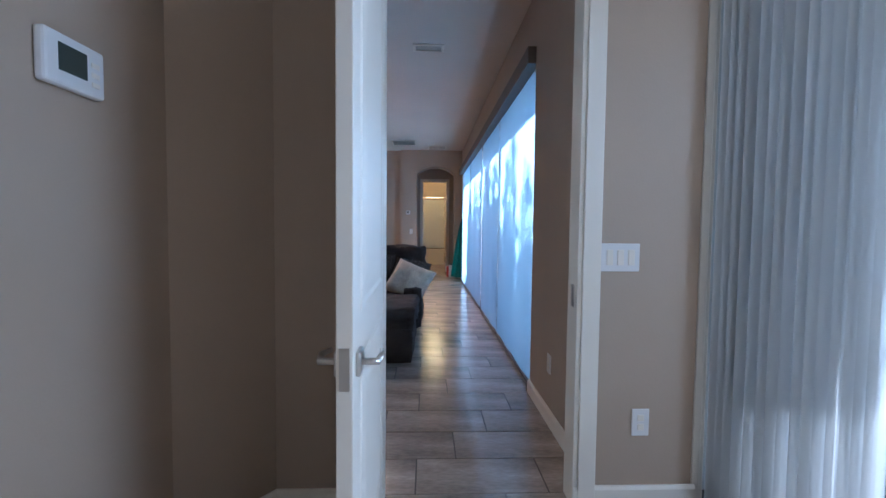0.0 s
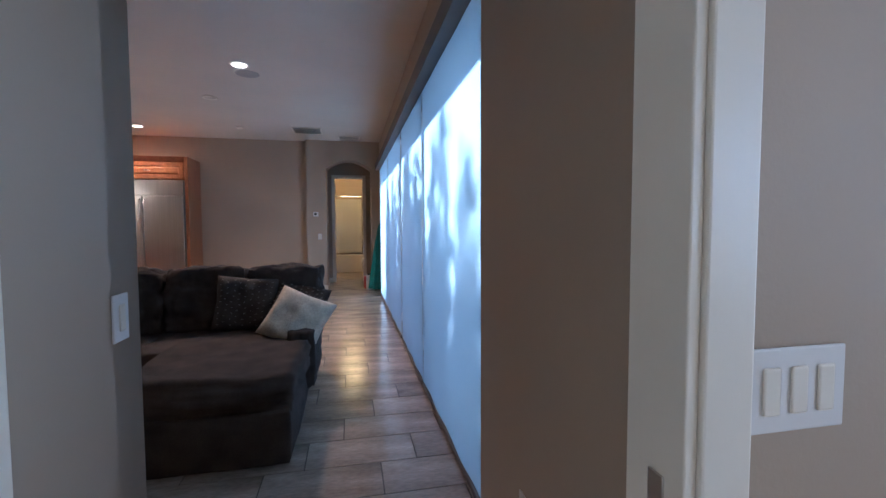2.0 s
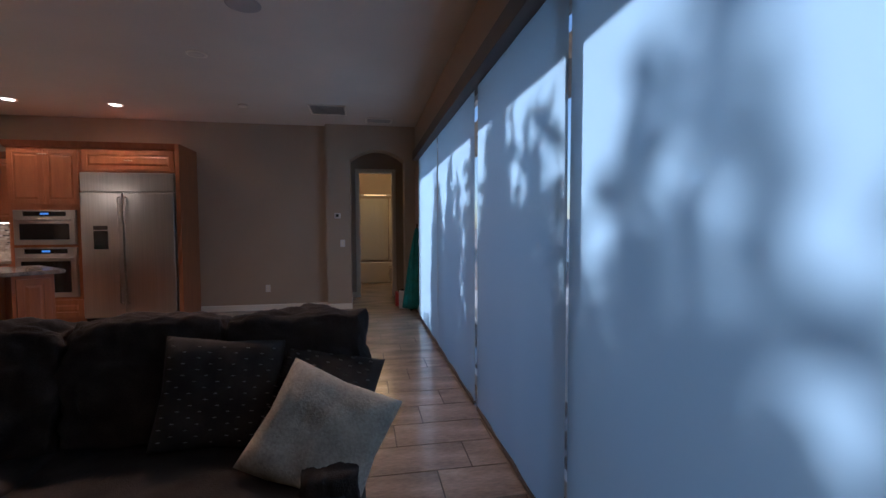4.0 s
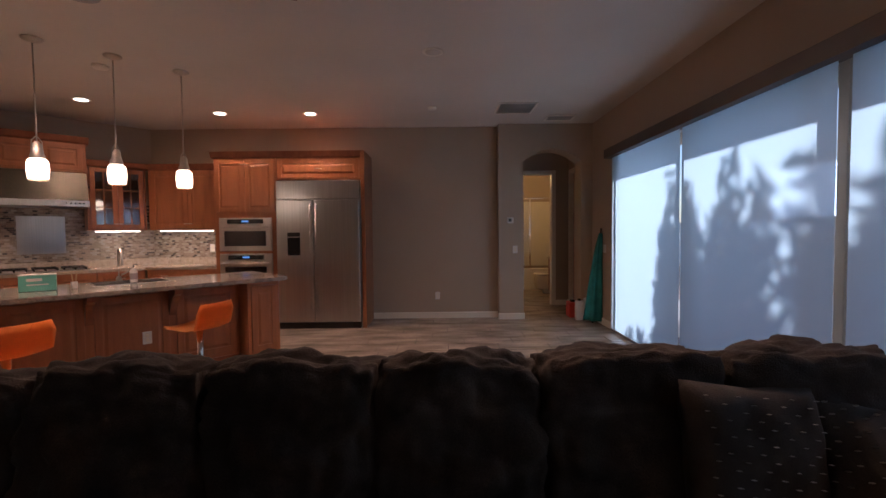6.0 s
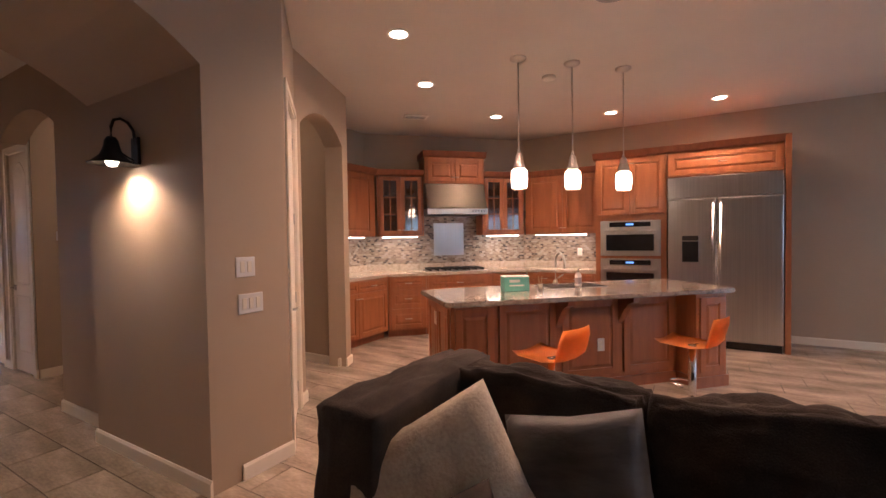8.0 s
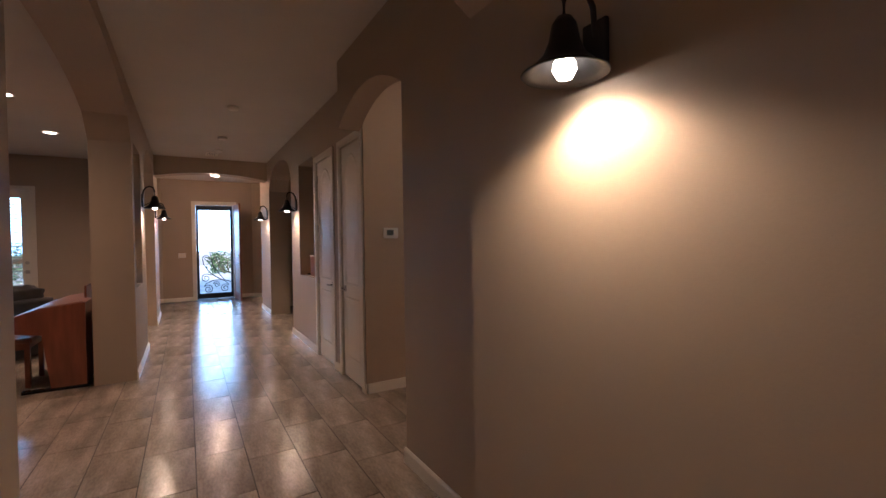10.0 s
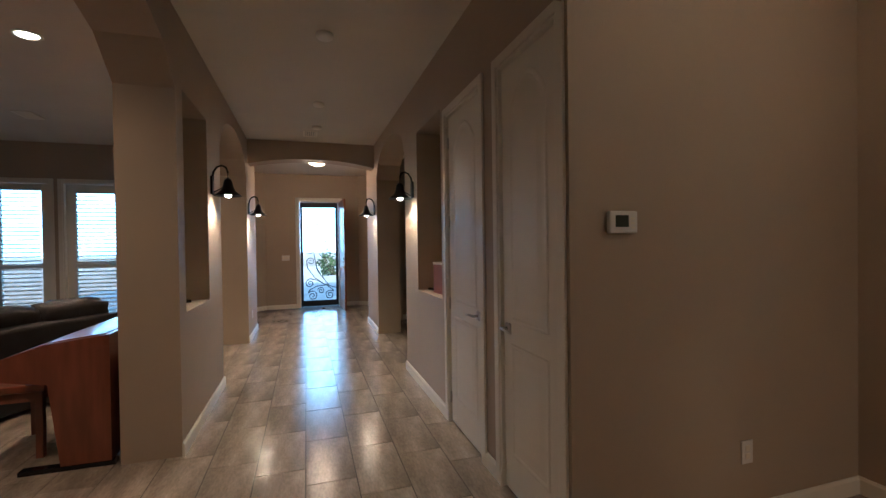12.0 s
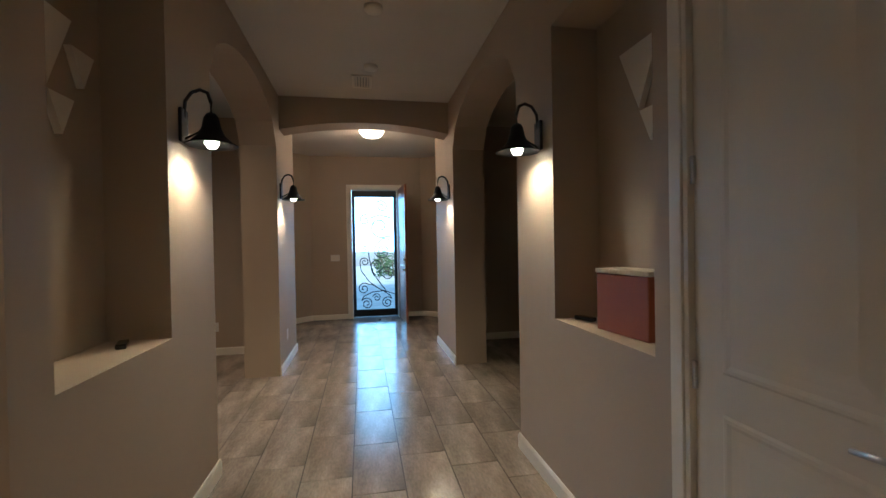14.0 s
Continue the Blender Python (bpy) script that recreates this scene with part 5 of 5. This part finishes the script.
# ---- family room ----
M_PIANO = mat("piano_wood", (0.20, 0.06, 0.03), 0.3, vary=0.12, scale=3, stretch=(5, 5, 0.8), coat=0.3)
pn = thing("digital_piano", pose(-11.16, -0.46, 0, 0, 0, 180), "reddish brown wooden upright digital piano", "piano")
part("end_panel", prism([(0.02, 0.03), (0.30, 0.03), (0.36, 0.56), (0.60, 0.60), (0.60, 0.74), (0.35, 0.82), (0.02, 0.86)], "x", 0.0, 0.035), M_PIANO, pn)
part("end_panel", prism([(0.02, 0.03), (0.30, 0.03), (0.36, 0.56), (0.60, 0.60), (0.60, 0.74), (0.35, 0.82), (0.02, 0.86)], "x", 1.33, 1.365), M_PIANO, pn)
part("back_panel", box(0.035, 1.33, 0.02, 0.05, 0.03, 0.86), M_PIANO, pn)
part("key_bed", box(0.035, 1.33, 0.05, 0.60, 0.60, 0.70), M_PIANO, pn)
part("lid", prism([(0.05, 0.83), (0.36, 0.80), (0.59, 0.72), (0.59, 0.745), (0.36, 0.825), (0.05, 0.865)], "x", 0.036, 1.329), M_PIANO, pn)
part("foot", box(-0.01, 0.06, 0.0, 0.52, 0.0, 0.03, 0.004), M_BLACK, pn)
part("foot", box(1.31, 1.375, 0.0, 0.52, 0.0, 0.03, 0.004), M_BLACK, pn)
part("music_rest", box(0.35, 1.0, 0.06, 0.08, 0.87, 1.0, 0.004), M_PIANO, pn)
ps = thing("piano_stool", pose(-11.68, -1.12, 0), "reddish brown wooden piano bench with a flat seat", "stool")
part("seat", box(-0.28, 0.28, -0.17, 0.17, 0.46, 0.51, 0.008), M_PIANO, ps)
part("apron", box(-0.25, 0.25, -0.14, 0.14, 0.39, 0.459), M_PIANO, ps)
for x in (-0.24, 0.24):
    for y in (-0.13, 0.13):
        part("leg", box(x - 0.022, x + 0.022, y - 0.022, y + 0.022, 0, 0.46, 0.004), M_PIANO, ps)
bs = thing("leather_sofa", pose(-12.58, -2.05, 0, 0, 0, 151), "black leather sofa with loose back cushions", "sofa")
part("base", soft(1.05, 0.45, 0.20, 0.15, 0.01, 41, pose(0, 0, 0.22)), M_LEATHER, bs, "", True)
for x in (-0.62, 0.0, 0.62):
    part("seat_cushion", soft(0.31, 0.36, 0.09, 0.25, 0.02, 42 + x, pose(x, 0.05, 0.44), n=10), M_LEATHER, bs, "", True)
    part("back_cushion", soft(0.32, 0.12, 0.24, 0.35, 0.03, 45 + x, pose(x, -0.30, 0.68, 12), n=10), M_LEATHER, bs, "", True)
part("back_frame", soft(1.04, 0.09, 0.36, 0.2, 0.01, 48, pose(0, -0.42, 0.40)), M_LEATHER, bs, "", True)
for x in (-1.0, 1.0):
    part("arm", soft(0.12, 0.45, 0.28, 0.3, 0.01, 49 + x, pose(x, 0, 0.32)), M_LEATHER, bs, "", True)

# ---- outdoors ----
M_HAZE_W = mat("bright_west_sky", (0.6, 0.7, 0.8), 1.0, vary=0.02, emit=(0.24, 0.58, 1.0), estr=3.6)
M_HAZE_E = mat("bright_east_sky", (0.7, 0.7, 0.7), 1.0, vary=0.02, emit=(0.72, 0.86, 1.0), estr=5.0)
structure("backdrop_west", box(-121, -120, -160, 160, -1, 45), M_HAZE_W, "bright hazy sky in the distance", "backdrop")
structure("backdrop_east", box(120, 121, -160, 160, -1, 22), M_HAZE_E, "bright hazy sky in the distance", "backdrop")
structure("ground", box(-400, 400, -400, 400, -0.5, -0.21), M_EARTH, "pale desert gravel ground", "ground")
structure("pavement", box(1.66, 7.0, -1.57, 9, -0.2, -0.05), M_CONC, "pale concrete patio slab", "pavement")
structure("pavement_front", box(-40, -18.5, -6, 8, -0.2, -0.05), M_CONC, "pale concrete front walk", "pavement")
structure("roof_overhang", box(1.66, 2.12, -0.9, 9, 2.62, 2.82), M_STUCCO, "stucco roof overhang above the windows", "roof")
structure("patio_cover", box(1.66, 4.6, -1.57, -0.92, 2.56, 2.8), M_STUCCO, "stucco patio cover outside the bedroom", "roof")
structure("roof_bedroom", box(1.662, 4.6, -6.3, -1.5, 3.27, 3.5), M_STUCCO, "flat stucco roof", "roof")
structure("roof", box(-18.6, 1.66, -6.3, 11.6, 3.27, 3.5), M_STUCCO, "flat stucco roof", "roof")
structure("water", box(5.72, 8.4, -4.5, 0.5, -0.04, 0.56), M_WATER, "turquoise swimming pool water", "water")
structure("pool_wall", box(5.4, 5.7, -4.7, 0.7, -0.05, 0.66), M_PAVER, "raised stone pool edge wall", "wall")
structure("garden_wall", box(9.0, 9.2, -30, 30, -0.3, 1.7), M_STUCCO, "pale stucco garden wall", "wall")
pv = bpy.data.objects["pavement"]
pmesh = mesh("paver", box(0.004, 0.196, 0.004, 0.096, 0, 0.012), M_PAVER)
for i in range(9):
    for j in range(12):
        o = new("paver", pmesh)
        o.parent, o.location = pv, (2.0 + i * 0.2 + (0.1 if j % 2 else 0), -1.56 + j * 0.1, -0.05)


def leafy(bm, cx, cy, cz, rx, ry, rz, n, size, rnd):
    for _ in range(n):
        while True:
            p = Vector((rnd.uniform(-1, 1), rnd.uniform(-1, 1), rnd.uniform(-1, 1)))
            if p.length <= 1:
                break
        c = Vector((cx + p.x * rx, cy + p.y * ry, cz + p.z * rz))
        q = Euler((rnd.uniform(0, 6.3), rnd.uniform(0, 6.3), rnd.uniform(0, 6.3)))
        a = rnd.uniform(0.6, 1.3) * size
        vs = []
        for u, v, w in ((0, -1, 0), (0.35, 0, 0.1), (0, 1, 0), (-0.35, 0, 0.1)):
            d = Vector((u * a, v * a, w * a))
            d.rotate(q)
            vs.append(bm.verts.new(c + d))
        bm.faces.new((vs[0], vs[1], vs[2]))
        bm.faces.new((vs[0], vs[2], vs[3]))


def shrub(name, x, y, h, spread, n, seed, label, cat="shrub", size=0.09, columns=5):
    rnd = random.Random(seed)
    t = thing(name, pose(x, y, -0.21), label, cat)
    tk = bmesh.new()
    crown = bmesh.new()
    for k in range(columns):
        ox, oy = rnd.uniform(-spread * 0.5, spread * 0.5) * 0.5, rnd.uniform(-spread, spread) * 0.8
        top = h * rnd.uniform(0.8, 1.0)
        tube([(ox * 0.2, oy * 0.2, 0), (ox * 0.7, oy * 0.7, top * 0.4), (ox, oy, top * 0.85)], 0.05, 6, tk, 0.015)
        leafy(crown, ox, oy, top * 0.52, spread * 0.33, spread * 0.34, top * 0.50, n // columns, size, rnd)
    part("trunk", tk, M_BARK, t)
    part("crown", crown, M_LEAF, t)
    return t


HEDGE = [(5.2, 5.1, 2.6, 0.7), (5.2, 4.0, 4.2, 0.8), (5.2, 3.1, 4.3, 0.85), (5.2, 2.2, 4.35, 0.9), (5.2, 1.65, 4.8, 0.7), (8.5, 0.5, 6.0, 0.75), (7.4, -0.2, 5.5, 1.1), (5.2, 6.5, 3.3, 0.5)]
for i, (x, y, h, sp) in enumerate(HEDGE):
    shrub("garden_shrub", x, y, h, sp, 3600, 100 + i, "tall leafy green garden shrub casting dappled shade", "shrub", 0.15, 8)
for i, (x, y, h, sp) in enumerate(((-30.0, 2.3, 1.5, 1.1), (-31.0, 3.8, 1.9, 1.3), (-29.5, -3.6, 2.2, 1.4), (-30.0, -6.4, 2.0, 1.4))):
    shrub("front_shrub", x, y, h, sp, 700, 200 + i, "rounded green front garden shrub", "shrub", 0.09, 4)
# ---- floor tiles ----
floor = bpy.data.objects["floor"]
TW, TH, GAP = 0.61, 0.30, 0.007
tb = box(GAP / 2, TW - GAP / 2, GAP / 2, TH - GAP / 2, -0.006, 0.0)
tile_mesh = mesh("tile", tb, M_TILE)
REGIONS = [(-15.9, -7.2, -0.06, 1.85), (-7.2, -4.6, 0.9, 3.2), (-1.0, 0.98, -1.72, 3.4)]
count = 0
rv, rf = [], []
for j in range(int(-6.1 / TH), int(11.4 / TH)):
    shift = (j % 3) * TW / 3
    for i in range(-31, 3):
        x, y = i * TW + shift + 0.10, j * TH + 0.14
        cxx, cyy = x + TW / 2, y + TH / 2
        if not (-18.4 < x and x + TW < 1.6):
            continue
        near = any(a <= cxx <= b and c <= cyy <= d for a, b, c, d in REGIONS)
        if near and count < 300:
            ob = new("tile", tile_mesh)
            ob.parent, ob.location = floor, (x, y, 0)
            count += 1
        else:
            k = len(rv)
            g = GAP / 2
            for dz in (0.0, -0.006):
                rv += [(x + g, y + g, dz), (x + TW - g, y + g, dz), (x + TW - g, y + TH - g, dz), (x + g, y + TH - g, dz)]
            rf += [(k, k + 1, k + 2, k + 3), (k, k + 4, k + 5, k + 1), (k + 1, k + 5, k + 6, k + 2), (k + 2, k + 6, k + 7, k + 3), (k + 3, k + 7, k + 4, k)]
me = bpy.data.meshes.new("floor_tiles")
me.from_pydata(rv, [], rf)
me.materials.append(M_TILE)
ob = new("floor_tiles", me)
ob.parent = floor
tagged(ob, "grey wood-look porcelain floor tiles", "", "", "stuff")
